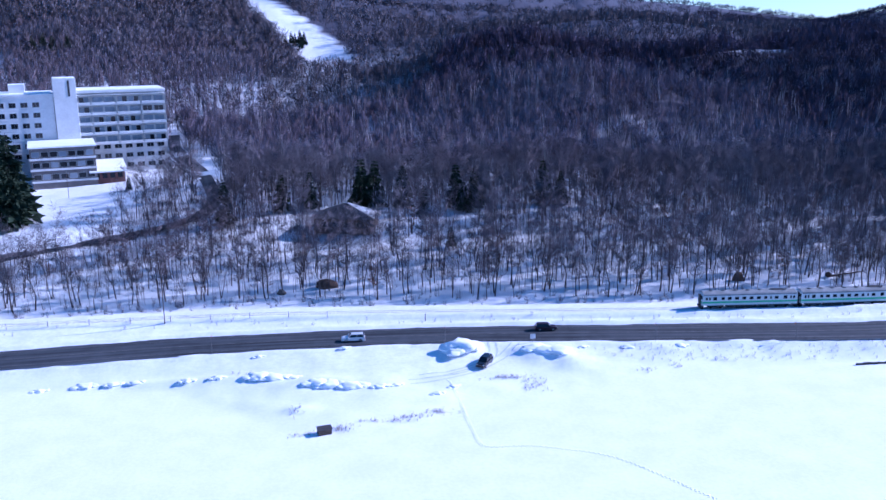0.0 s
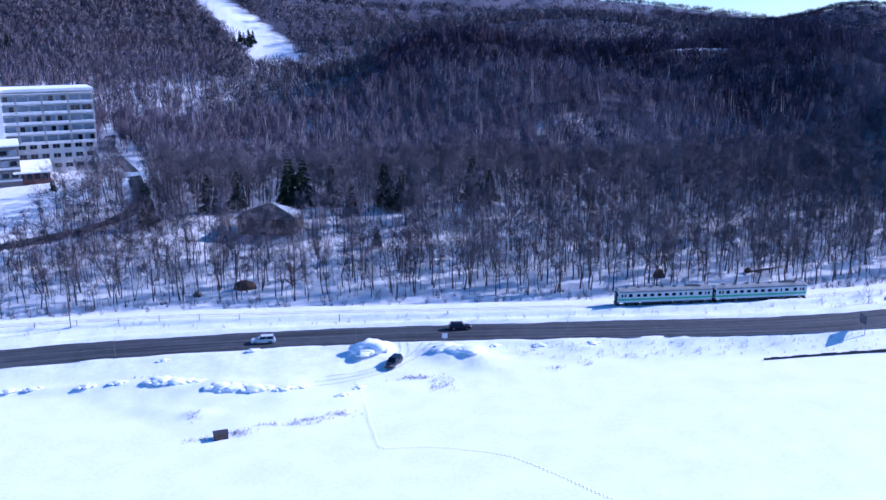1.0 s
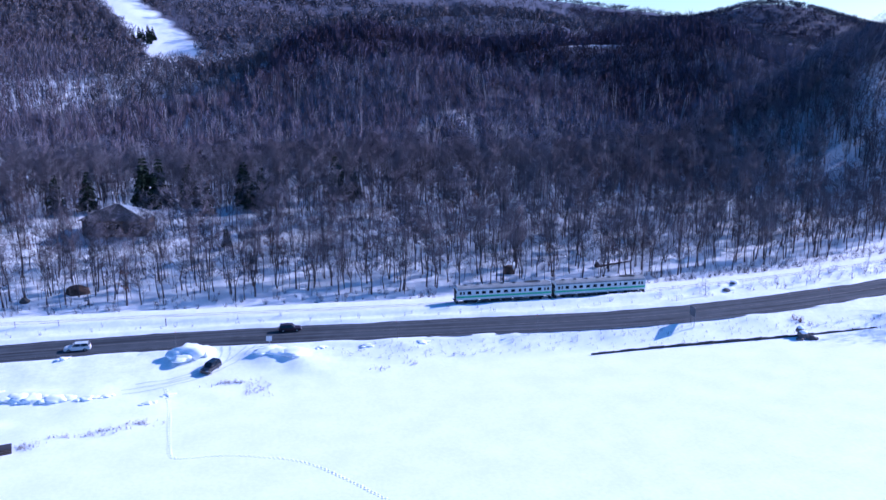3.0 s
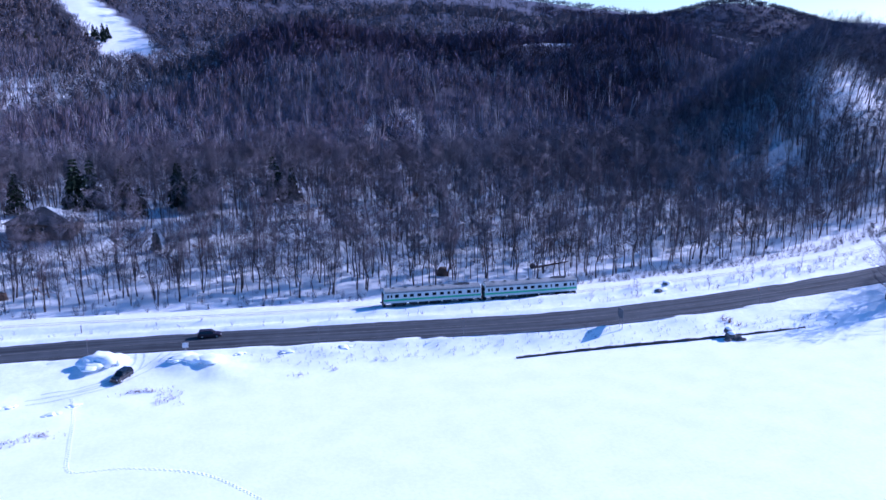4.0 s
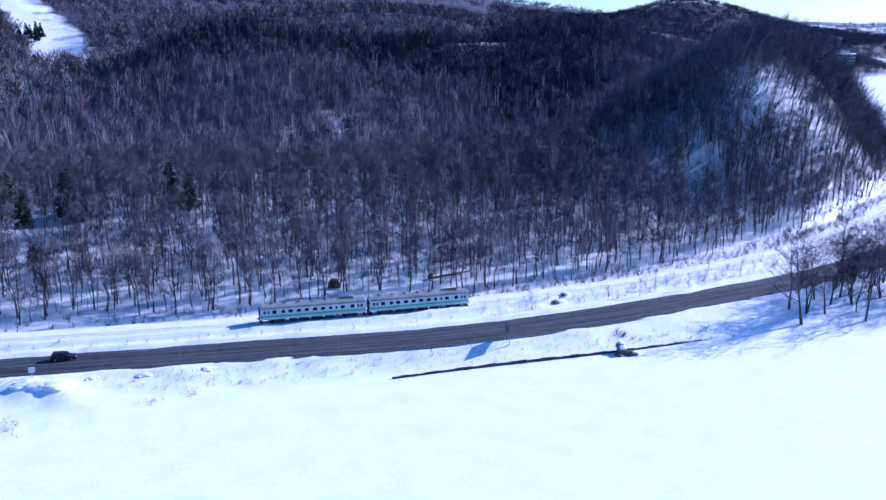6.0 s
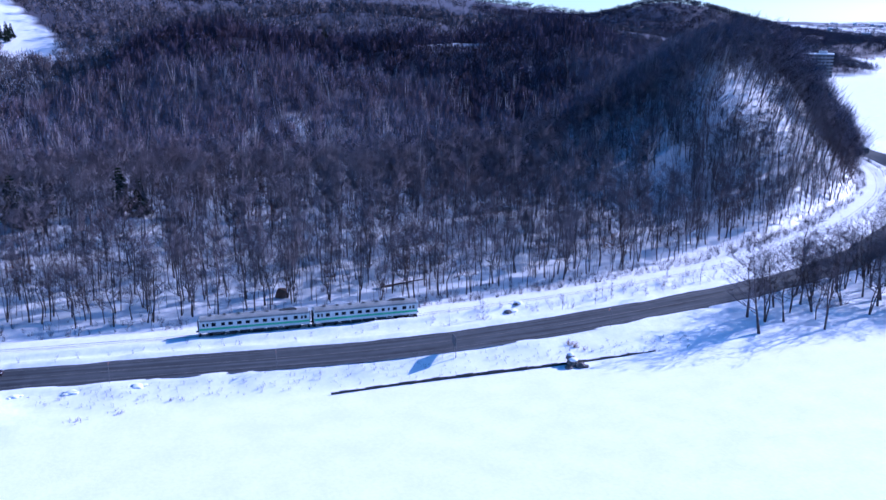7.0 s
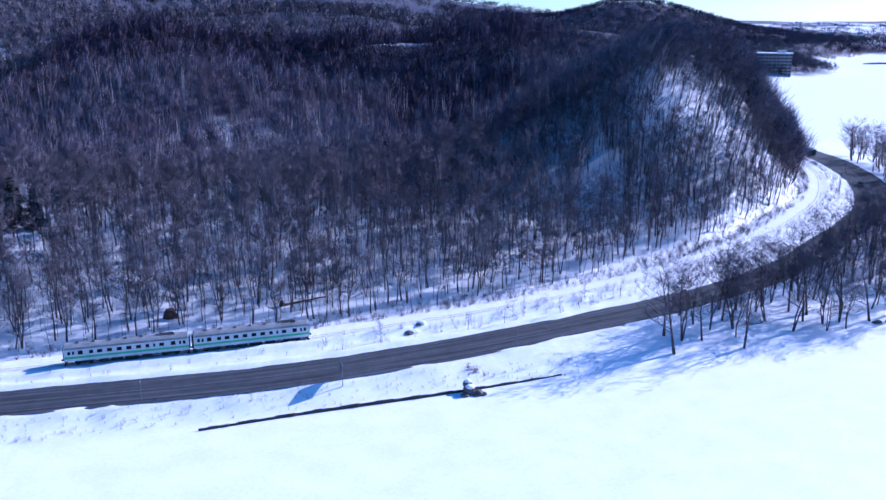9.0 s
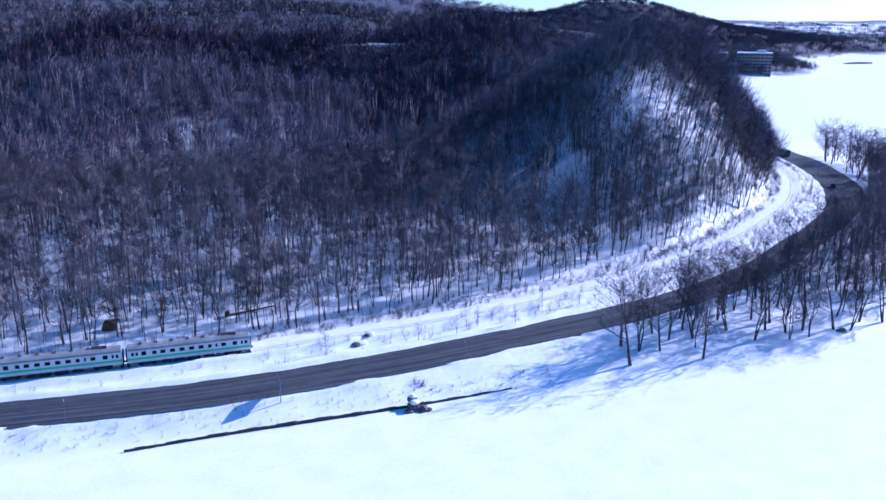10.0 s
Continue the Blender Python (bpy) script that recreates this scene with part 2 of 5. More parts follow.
    link(litter.outputs[0], spots.inputs["Value"])
    old = n.new("ShaderNodeMath")
    old.operation = "MULTIPLY"
    link(land.outputs[0], old.inputs[0])
    link(spots.outputs[0], old.inputs[1])
    worn = n.new("ShaderNodeMix")
    worn.data_type = "RGBA"
    link(old.outputs[0], worn.inputs["Factor"])
    link(base, worn.inputs["A"])
    worn.inputs["B"].default_value = (0.47, 0.50, 0.53, 1)
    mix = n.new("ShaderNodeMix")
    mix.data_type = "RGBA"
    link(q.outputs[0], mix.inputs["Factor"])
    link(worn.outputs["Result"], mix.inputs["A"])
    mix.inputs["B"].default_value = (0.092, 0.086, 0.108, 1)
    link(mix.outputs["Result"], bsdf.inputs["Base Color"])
    return m



# ---- the plan: shore, road, railway, heights ----
SHORE = [(-5000, 140), (-400, 146), (-70, 150), (-38, 148), (-16, 130), (4, 128), (18, 139), (40, 144), (60, 149.5), (89, 152), (150, 152.5),
         (166, 149), (190, 147), (215, 151), (240, 158), (290, 190), (342, 236), (385, 290), (408, 340), (420, 400), (430, 470), (500, 600),
         (640, 760), (735, 828), (812, 842), (852, 893), (950, 1050), (1100, 1200), (1296, 1325), (1700, 1180), (5000, 200)]
ROAD = [(-700, 130), (-300, 140), (-120, 153), (-72, 160), (-31, 165.3), (13.5, 167), (58, 165), (100, 163), (129, 165.5), (147, 168.5), (186, 177), (223, 190),
        (257, 211), (287, 232), (307.5, 248.5), (324, 265.5), (333, 277), (342.5, 291.5), (356.5, 318), (366.5, 343), (373, 374), (378, 410), (381, 450)]
TRACK = [(-700, 165), (-300, 168), (-78, 177), (-34, 180), (0, 180), (30, 178.3), (62, 177), (88, 176.8), (110, 177.4), (150, 183), (188, 192.5), (218, 206), (247, 222),
         (283, 249), (299.4, 264), (318, 285.5), (328, 299), (338, 317), (350, 347), (358, 380), (364, 412), (368, 450)]
ACCESS = [(-170, 206), (-125, 216), (-97, 225.5), (-80, 236), (-62, 249.5), (-54, 262), (-53, 278), (-58, 298), (-69, 336), (-80, 366), (-91, 398), (-100, 436)]


def smooth_line(points, step):
    """The points joined by a Catmull-Rom line, resampled."""
    p = np.array(points, float)
    p = np.vstack([2 * p[0] - p[1], p, 2 * p[-1] - p[-2]])
    out = []
    for i in range(1, len(p) - 2):
        n = min(40, max(2, int(np.linalg.norm(p[i + 1] - p[i]) / step)))
        s = np.linspace(0, 1, n, endpoint=False)[:, None]
        a, b, c, d = p[i - 1], p[i], p[i + 1], p[i + 2]
        k = np.linalg.norm(c - b)
        t1, t2 = (c - a) / (np.linalg.norm(c - b) + np.linalg.norm(b - a)) * k, (d - b) / (np.linalg.norm(d - c) + np.linalg.norm(c - b)) * k
        out.append((2 * s**3 - 3 * s**2 + 1) * b + (s**3 - 2 * s**2 + s) * t1 + (-2 * s**3 + 3 * s**2) * c + (s**3 - s**2) * t2)
    return np.vstack(out + [p[-2][None]])


ROAD_LINE, TRACK_LINE, ACCESS_LINE = smooth_line(ROAD, 12), smooth_line(TRACK, 12), smooth_line(ACCESS, 6)
SKI_LINE = smooth_line([(-42, 690), (-44, 750), (-58, 830), (-85, 888), (-120, 990), (-185, 1200), (-240, 1400)], 20)
SHORE_LINE = smooth_line([p for p in SHORE if abs(p[0]) < 1500], 12)
SHORE_LINE = np.vstack([SHORE[0], SHORE_LINE, SHORE[-2:]])


def line_distance(X, Y, line):
    """Signed distance to a line (positive on its left), and how far along it the nearest place is."""
    best, sign, along, run = np.full(X.shape, 1e18), np.ones(X.shape), np.zeros(X.shape), 0.0
    for (ax, ay), (bx, by) in zip(line[:-1], line[1:]):
        ux, uy = bx - ax, by - ay
        length = math.hypot(ux, uy)
        s = np.clip(((X - ax) * ux + (Y - ay) * uy) / length**2, 0, 1)
        ex, ey = X - ax - s * ux, Y - ay - s * uy
        d = ex * ex + ey * ey
        near = d < best
        best = np.where(near, d, best)
        sign = np.where(near, np.sign(ux * ey - uy * ex), sign)
        along = np.where(near, run + s * length, along)
        run += length
    return np.sqrt(best) * np.where(sign == 0, 1, sign), along


def step(a, b, v):
    s = np.clip((v - a) / (b - a), 0, 1)
    return s * s * (3 - 2 * s)


def value_noise(X, Y, size, seed):
    """Smooth noise, 0 to 1, with lumps of that size in metres."""
    u, v = X / size, Y / size
    i, j = np.floor(u).astype(np.int64), np.floor(v).astype(np.int64)
    f, g = u - i, v - j
    f, g = f * f * (3 - 2 * f), g * g * (3 - 2 * g)

    def corner(a, b):
        h = (a * 374761393 + b * 668265263 + seed * 1442695041) & 0xFFFFFFFF
        h = ((h ^ (h >> 13)) * 1274126177) & 0xFFFFFFFF
        return ((h ^ (h >> 16)) & 0xFFFF) / 65535.0
    return (corner(i, j) * (1 - f) + corner(i + 1, j) * f) * (1 - g) + (corner(i, j + 1) * (1 - f) + corner(i + 1, j + 1) * f) * g


def bump_at(X, Y, cx, cy, h, sx, sy):
    return h * np.exp(-((X - cx) / sx) ** 2 / 2 - ((Y - cy) / sy) ** 2 / 2)


def road_half(along, X):
    """Half the road's width: it widens at the bend round the headland."""
    return 4.6 + 2.1 * step(290, 330, X)


# snow heaps: x, y, height, half-lengths
HEAPS = [(31, 155.8, 1.0, 3.6, 2.2), (26, 157.5, 0.6, 1.6, 1.4), (36, 152, 0.6, 3.5, 2.0), (-12, 147.5, 0.5, 6.0, 1.4), (-14.5, 137.5, 0.5, 2.2, 1.0), (-40, 150.8, 0.4, 12.0, 1.0), (55, 157, 0.5, 2.5, 1.0), (95, 155.5, 0.5, 2.0, 0.8), (14, 158, 0.6, 2.5, 1.6)]


# hills: half-width, then x, y, height of each swell
HILLS = [(26, [(252, 298, 23.0), (276, 338, 25.2), (303, 318, 15.4), (236, 270, 2.4), (262, 268, 5.5), (205, 300, 6.5), (318, 370, 31.0), (225, 345, 5.0)]),
         (40, [(98, 425, 14.5), (60, 470, 14.5), (20, 525, -2.3), (-25, 500, -5.3), (128, 560, 17.4), (190, 500, 19.9), (240, 520, 14.0), (262, 448, 10.6), (306, 450, 19.7), (300, 540, 34.2), (60, 555, 23.4),
               (115, 372, -4.7), (165, 380, 4.0), (20, 420, 2.4), (150, 450, 3.5), (-60, 440, -2.1)]),
         (110, [(-20, 640, 7.4), (-80, 850, 3.3), (-100, 1000, 41.0), (-150, 1110, 20.0), (-270, 860, 49.9), (60, 900, 17.1), (200, 760, 44.8), (440, 930, 34.7), (-220, 620, 14.0), (320, 1150, 43.6), (100, 1150, 51.2), (560, 1200, 19.6),
                (700, 1300, 21.4), (330, 820, 9.8), (90, 720, 3.8), (-330, 1250, 87.6), (-430, 1050, 62.0), (-120, 1250, 60.0)]),
         (100, [(936, 1560, 50.0), (1060, 1540, 21.4), (1200, 1580, 9.7)]),
         (340, [(560, 1750, 25.9), (880, 1750, -19.3), (1000, 2150, 14.4), (700, 2200, 64.0), (350, 2200, 19.4), (-50, 2100, 126.6), (1150, 1700, 17.6)])]


def heights(X, Y):
    """Ground height, and the distances to shore, road and railway."""
    ds, _ = line_distance(X, Y, SHORE_LINE)
    dr, along = line_distance(X, Y, ROAD_LINE)
    dt, _ = line_distance(X, Y, TRACK_LINE)
    hw = road_half(along, X) + 0.8 * (value_noise(X, Y, 6.0, 3) - 0.5) + 0.4 * (value_noise(X, Y, 2.2, 8) - 0.5)
    lump = value_noise(X, Y, 2.6, 5) * 0.6 + value_noise(X, Y, 7.0, 6) * 0.4
    # lake shore up to the road
    lakeward = np.clip(-dr - hw, 0, None)
    part_up = np.clip(ds / (ds + lakeward + 0.01), 0, 1)
    z = 2.45 * part_up ** 1.15 * (ds > 0) + (ds > 0) * (lump - 0.4) * 0.4 * np.clip(lakeward / 3, 0, 1) * step(0, 4, ds)
    # drifts on the ice
    z += (ds <= 0) * 0.10 * (value_noise(X, Y, 30, 11) + value_noise(X * 0.6, Y, 6, 12) * 0.5) * step(0, 20, -ds)
    for heap in HEAPS:
        z += bump_at(X, Y, *heap) * (0.7 + 0.6 * lump)
    # between road and railway
    inland = (dr > 0)
    verge = 2.45 + 0.95 * step(0, 9, dr - hw)
    z = np.where(inland, verge + 0.35 * (lump - 0.5) * step(1.0, 4.0, np.abs(dt)) * step(0, 2, dr - hw), z)
    # ploughed banks along the road
    edge = np.abs(dr) - hw
    z += 0.55 * np.exp(-((edge - 1.3) / 0.9) ** 2) * (0.35 + lump) * np.where(inland, 1.0, 0.6)
    z -= 0.18 * np.exp(-((np.abs(dt) - 0.55) / 0.2) ** 2) * (dr > 0)
    # snow thrown up beside the railway
    z += inland * 0.8 * np.exp(-((dt + 2.75) / 0.75) ** 2) * (0.75 + 0.5 * lump)
    # the wood behind the railway
    deep = np.where((Y > 440) & (X > 380), 300 * step(385, 480, X), np.clip(dt - 12, 0, None))
    wood = 2.0 + 6.5 * step(0, 75, deep) + 2.0 * step(60, 160, deep) + 1.3 * (value_noise(X, Y, 18, 21) - 0.5) * step(0, 25, deep) + 0.5 * (lump - 0.5)
    wood += 3.0 * (value_noise(X, Y, 60, 22) - 0.5) * step(30, 100, deep)
    # spurs, knolls and hills
    for size, tops in HILLS:
        for cx, cy, h in tops:
            wood += bump_at(X, Y, cx, cy, h, size, size)
    wood += 5 * (value_noise(X, Y, 90, 31) - 0.5) * step(400, 600, Y) + 3.5 * (value_noise(X, Y, 34, 32) - 0.5) * step(330, 460, Y)
    wood += (14 + 38 * value_noise(X, Y, 700, 41)) * step(2100, 3900, np.hypot(X, Y)) * step(0.3, 0.6, X / np.maximum(np.abs(Y), 1))
    wood = wood * step(-2, 55, ds) + 2.5 * (1 - step(-2, 55, ds)) * step(-1, 4, ds)
    cut = 3.2 - 1.2 * step(3.5, 12, dt) + (0.95 + 0.4 * step(200, 260, X)) * np.clip(dt - 11 + 3.5 * step(250, 290, X), 0, None) + 1000.0 * ((dt < -60) | ((Y > 440) & (X > 380)))
    wood = np.minimum(wood, cut)
    far_side = (dr > 0) & (dt > 3.0)
    blend = step(3.0, 9.0, dt)
    z = np.where(far_side, z * (1 - blend) + wood * blend, z)
    z = np.where((Y > 440) & (X > 380), wood * (ds > 0), z)
    # road beds lie a little lower; the asphalt is laid over them
    into = step(0.8, -1.0, edge)
    z = z * (1 - into) + 2.1 * into
    return z, ds, dr, dt


def ground_at(x, y):
    return float(heights(np.array([float(x)]), np.array([float(y)]))[0][0])


# ---- mesh helpers ----


def mesh_of(name, verts, faces, mats, index=None, smooth=False, outward=None):
    """A mesh from numpy arrays; faces all have the same number of corners."""
    me = bpy.data.meshes.new(name)
    faces = np.asarray(faces, np.int32)
    me.vertices.add(len(verts))
    me.vertices.foreach_set("co", np.asarray(verts, np.float32).ravel())
    me.loops.add(faces.size)
    me.loops.foreach_set("vertex_index", faces.ravel())
    me.polygons.add(len(faces))
    k = faces.shape[1]
    me.polygons.foreach_set("loop_start", np.arange(0, faces.size, k, dtype=np.int32))
    for m in mats:
        me.materials.append(m)
    if index is not None:
        me.polygons.foreach_set("material_index", np.asarray(index, np.int32))
    me.polygons.foreach_set("use_smooth", np.full(len(faces), smooth))
    me.update(calc_edges=True)
    if outward is not None:
        me.attributes.new("outward", "FLOAT_VECTOR", "POINT").data.foreach_set("vector", np.asarray(outward, np.float32).ravel())
    return me


def part(name, bm, mat, parent, label="", smooth=False):
    """Links a bmesh as one mesh object under a thing or a part."""
    me = bpy.data.meshes.new(name)
    bm.to_mesh(me)
    bm.free()
    me.materials.append(mat)
    if smooth:
        me.polygons.foreach_set("use_smooth", [True] * len(me.polygons))
    ob = new(name, me)
    if parent is not None:
        ob.parent = parent
    return tagged(ob, label)


def thing(name, m, label, category, group="", kind=""):
    ob = new(name)
    ob.matrix_basis = m
    return tagged(ob, label, category, group, kind)


def box(size, at, bevel=0.0, bm=None, turn=None):
    """A box of that size, its middle at the place given, edges rounded by bevel."""
    b = bm or bmesh.new()
    m = Matrix.Translation(at) @ (turn or Matrix.Identity(4)) @ Matrix.Diagonal((*size, 1))
    made = bmesh.ops.create_cube(b, size=1, matrix=m)
    if bevel:
        edges = {e for v in made["verts"] for e in v.link_edges}
        bmesh.ops.bevel(b, geom=list(edges), offset=bevel, segments=1, affect="EDGES")
    return b


def rod(p0, p1, r0, r1, sides=8, bm=None):
    """A tapered round bar from p0 to p1."""
    b = bm or bmesh.new()
    p0, p1 = Vector(p0), Vector(p1)
    d = p1 - p0
    m = Matrix.Translation((p0 + p1) / 2) @ d.to_track_quat("Z", "Y").to_matrix().to_4x4()
    bmesh.ops.create_cone(b, cap_ends=True, segments=sides, radius1=r0, radius2=r1, depth=d.length, matrix=m)
    return b


def prism_ring(outline, x0, x1, bm=None, axis="y"):
    """An outline (u, z) drawn out along y (or along x) between two places."""
    b = bm or bmesh.new()
    ends = []
    for s in (x0, x1):
        ends.append([b.verts.new((u, s, z) if axis == "y" else (s, u, z)) for u, z in outline])
    n = len(outline)
    b.faces.new(ends[0])
    b.faces.new(ends[1][::-1])
    for i in range(n):
        b.faces.new((ends[0][i], ends[1][i], ends[1][(i + 1) % n], ends[0][(i + 1) % n]))
    bmesh.ops.recalc_face_normals(b, faces=b.faces)
    return b


def rough_lump(rx, ry, rz, seed, detail=2, amount=0.35):
    """A boulder or mound with an uneven outline."""
    b = bmesh.new()
    bmesh.ops.create_icosphere(b, subdivisions=detail, radius=1)
    for v in b.verts:
        k = 1 + amount * noise.noise(v.co * 1.4 + Vector((seed * 7.3, seed, 0))) + amount * 0.5 * noise.noise(v.co * 3.4 + Vector((seed, 0, 3)))
        v.co = Vector((v.co.x * rx * k, v.co.y * ry * k, max(v.co.z, -0.35) * rz * k))
    return b


# ---- the ground: one sheet of snow to the horizon ----
# open snow in the hill woods: x, y, radius
OPEN_SLOPES = [(102, 383, 3), (111, 385, 5), (120, 382, 2), (220, 515, 12), (456, 915, 32)]
OPEN_SLOPES += [(np.interp(y, SKI_LINE[:, 1], SKI_LINE[:, 0]), y, 21 - 4 * step(900, 1050, y)) for y in range(700, 1240, 36)]
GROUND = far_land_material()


def axis(*stretches):
    return np.concatenate([np.arange(a, b, s) for a, b, s in stretches])


GX = axis((-5000, -600, 220), (-600, -150, 15), (-150, 394, 1.6), (394, 700, 6), (700, 2000, 45), (2000, 5001, 150))
GY = axis((-3000, 60, 180), (60, 120, 4), (120, 216, 0.8), (216, 384, 1.9), (384, 460, 4), (460, 1000, 8), (1000, 2000, 25), (2000, 5001, 120))
XX, YY = np.meshgrid(GX, GY)
ZZ, *_ = heights(XX, YY)
rows_n, cols_n = XX.shape
grid = np.arange(rows_n * cols_n).reshape(rows_n, cols_n)
quads = np.stack([grid[:-1, :-1], grid[:-1, 1:], grid[1:, 1:], grid[1:, :-1]], -1).reshape(-1, 4)
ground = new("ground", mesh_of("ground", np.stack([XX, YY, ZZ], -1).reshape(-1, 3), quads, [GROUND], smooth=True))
tagged(ground, "snow-covered ground, frozen lake and wooded hills", "ground", kind="structure")


def ribbon(name, line, half_of, z_of, mat, across=8, offset=0.0):
    """A strip of paving along a line."""
    d = np.gradient(line, axis=0)
    d /= np.linalg.norm(d, axis=1)[:, None]
    side = np.stack([-d[:, 1], d[:, 0]], 1)
    run = np.concatenate([[0], np.cumsum(np.linalg.norm(np.diff(line, axis=0), axis=1))])
    us = np.linspace(-1, 1, across + 1)
    half = half_of(run, line[:, 0])
    verts, uvs = [], []
    for i, (p, s) in enumerate(zip(line, side)):
        for u in us:
            q = p + s * (u * half[i] + offset)
            verts.append((q[0], q[1], 0))
            uvs.append((u * half[i], run[i]))
    verts = np.array(verts)
    verts[:, 2] = z_of(verts[:, 0], verts[:, 1])
    k = across + 1
    g = np.arange(len(verts)).reshape(-1, k)
    f = np.stack([g[:-1, :-1], g[1:, :-1], g[1:, 1:], g[:-1, 1:]], -1).reshape(-1, 4)[:, ::-1]
    me = mesh_of(name, verts, f, [mat], smooth=True)
    layer = me.uv_layers.new(name="UVMap")
    layer.data.foreach_set("uv", np.array(uvs, np.float32)[f.ravel()].ravel())
    return new(name, me)


road = ribbon("road", smooth_line(ROAD, 3), lambda run, x: road_half(run, x) + 0.9, lambda x, y: np.full(len(x), 2.42), ASPHALT)
tagged(road, "ploughed two-lane asphalt road with pale wheel tracks", "road", kind="structure")

# ---- trees ----


def bars(p0, p1, r0, r1, sides):
    """Tapered open prisms, many at once: vertices and triangles."""
    p0, p1 = np.asarray(p0, float), np.asarray(p1, float)
    d = p1 - p0
    d /= np.linalg.norm(d, axis=1)[:, None] + 1e-9
    ref = np.where(np.abs(d[:, 2:3]) > 0.9, [[1.0, 0, 0]], [[0, 0, 1.0]])
    a = np.cross(d, ref)
    a /= np.linalg.norm(a, axis=1)[:, None]
    b = np.cross(d, a)
    ang = np.arange(sides) * 2 * np.pi / sides
    ring = a[:, None] * np.cos(ang)[None, :, None] + b[:, None] * np.sin(ang)[None, :, None]
    lo = p0[:, None] + ring * np.asarray(r0)[:, None, None]
    hi = p1[:, None] + ring * np.asarray(r1)[:, None, None]
    verts = np.concatenate([lo, hi], 1)
    i = np.arange(sides)
    j = (i + 1) % sides
    f = np.concatenate([np.stack([i, j, j + sides], 1), np.stack([i, j + sides, i + sides], 1)])
    faces = f[None] + (np.arange(len(p0)) * 2 * sides)[:, None, None]
    return verts.reshape(-1, 3), faces.reshape(-1, 3)


def blades(base, tip, width, rng):
    """Twigs: thin three-cornered slivers from base to tip."""
    base, tip = np.asarray(base), np.asarray(tip)
    side = np.cross(tip - base, rng.normal(size=base.shape))
    side /= np.linalg.norm(side, axis=1)[:, None] + 1e-9
    side *= np.asarray(width)[:, None] / 2
    verts = np.stack([base - side, base + side, tip], 1).reshape(-1, 3)
    return verts, np.arange(len(verts)).reshape(-1, 3)


def outward_of(verts):
    """Unit directions from the middle of a crown."""
    lo, hi = verts.min(0), verts.max(0)
    d = (verts - (lo + hi) / 2) / np.maximum(hi - lo, 0.1)
    return d / (np.linalg.norm(d, axis=1)[:, None] + 1e-6)


def join(*pieces):
    verts, faces, n = [], [], 0
    for v, f in pieces:
        verts.append(v)
        faces.append(f + n)
        n += len(v)
    return np.vstack(verts), np.vstack(faces)


def bare_tree(rng, height, spread, first, limbs, branches, twigs, sides=5, girth=0.016, stems=1, twig_width=0.045, twig_length=1.3, cuts_n=5, with_limbs=True):
    """A leafless broadleaf tree: (trunk), (crown of limbs, branches and twigs)."""
    trunk, limb_rows, branch_rows, joints = [], [], [], []
    for s in range(stems):
        lean = rng.normal(size=2) * (0.075 if stems == 1 else 0.2) * height * 0.5
        top = height * (1 - 0.1 * s * rng.random())
        cuts = np.linspace(0, 1, cuts_n)
        path = np.stack([lean[0] * cuts**1.3 + rng.normal(size=cuts_n) * 0.017 * height * (cuts > 0), lean[1] * cuts**1.3 + rng.normal(size=cuts_n) * 0.017 * height * (cuts > 0), top * 0.93 * cuts], 1)
        path[0, 2] = -0.4
        radius = girth * height * (1 - cuts * 0.86) / math.sqrt(stems)
        radius[0] *= 1.35
        trunk.append(bars(path[:-1], path[1:], radius[:-1], radius[1:], sides))
        for k in range(max(2, limbs // stems)):
            c = first + (1 - first) * (k + rng.random()) / max(2, limbs // stems) * 0.93
            at = np.array([np.interp(c, cuts, path[:, i]) for i in range(3)])
            ang = rng.random() * 6.283
            out = spread * (0.45 + 0.55 * math.sin(min(1.0, (1 - c) / (1 - first) + 0.25) * 2.2)) * (0.7 + 0.5 * rng.random())
            up = out * (0.4 + 0.75 * rng.random()) * (0.6 + c * 0.6)
            mid = at + np.array([math.cos(ang) * out * 0.55, math.sin(ang) * out * 0.55, up * 0.42])
            end = at + np.array([math.cos(ang + 0.2) * out, math.sin(ang + 0.2) * out, up])
            end[2] = min(end[2], height * 1.02)
            r = girth * height * (1 - c * 0.86) * 0.5 / math.sqrt(stems)
            limb_rows += [(at, mid, r, r * 0.65), (mid, end, r * 0.65, r * 0.25)]
    for k in range(branches):
        a, b, r, _ = limb_rows[rng.integers(len(limb_rows))]
        f = rng.random()
        at = a + (b - a) * f
        way = rng.normal(size=3)
        way[2] = abs(way[2]) * 0.8 + 0.35
        way = way / np.linalg.norm(way) * spread * (0.3 + 0.35 * rng.random()) + (b - a) * 0.25
        branch_rows.append((at, at + way, r * 0.45, r * 0.12))
    sprigs = limb_rows + branch_rows
    pick = rng.integers(len(sprigs), size=twigs)
    a = np.array([sprigs[i][0] for i in pick])
    b = np.array([sprigs[i][1] for i in pick])
    base = a + (b - a) * (0.25 + 0.75 * rng.random((twigs, 1)))
    way = rng.normal(size=(twigs, 3))
    way[:, 2] = np.abs(way[:, 2]) * 0.8 + 0.35
    way /= np.linalg.norm(way, axis=1)[:, None]
    tip = base + way * twig_length * (0.5 + rng.random((twigs, 1)))
    pieces = [bars(*[np.array(c) for c in zip(*limb_rows)], 3)] if with_limbs else []
    if branch_rows:
        b0, b1, r0, _ = (np.array(c) for c in zip(*branch_rows))
        pieces.append(blades(b0, b1, r0 * 2.0, rng))
    pieces.append(blades(base, tip, np.full(twigs, twig_width), rng))
    return join(*trunk), join(*pieces)


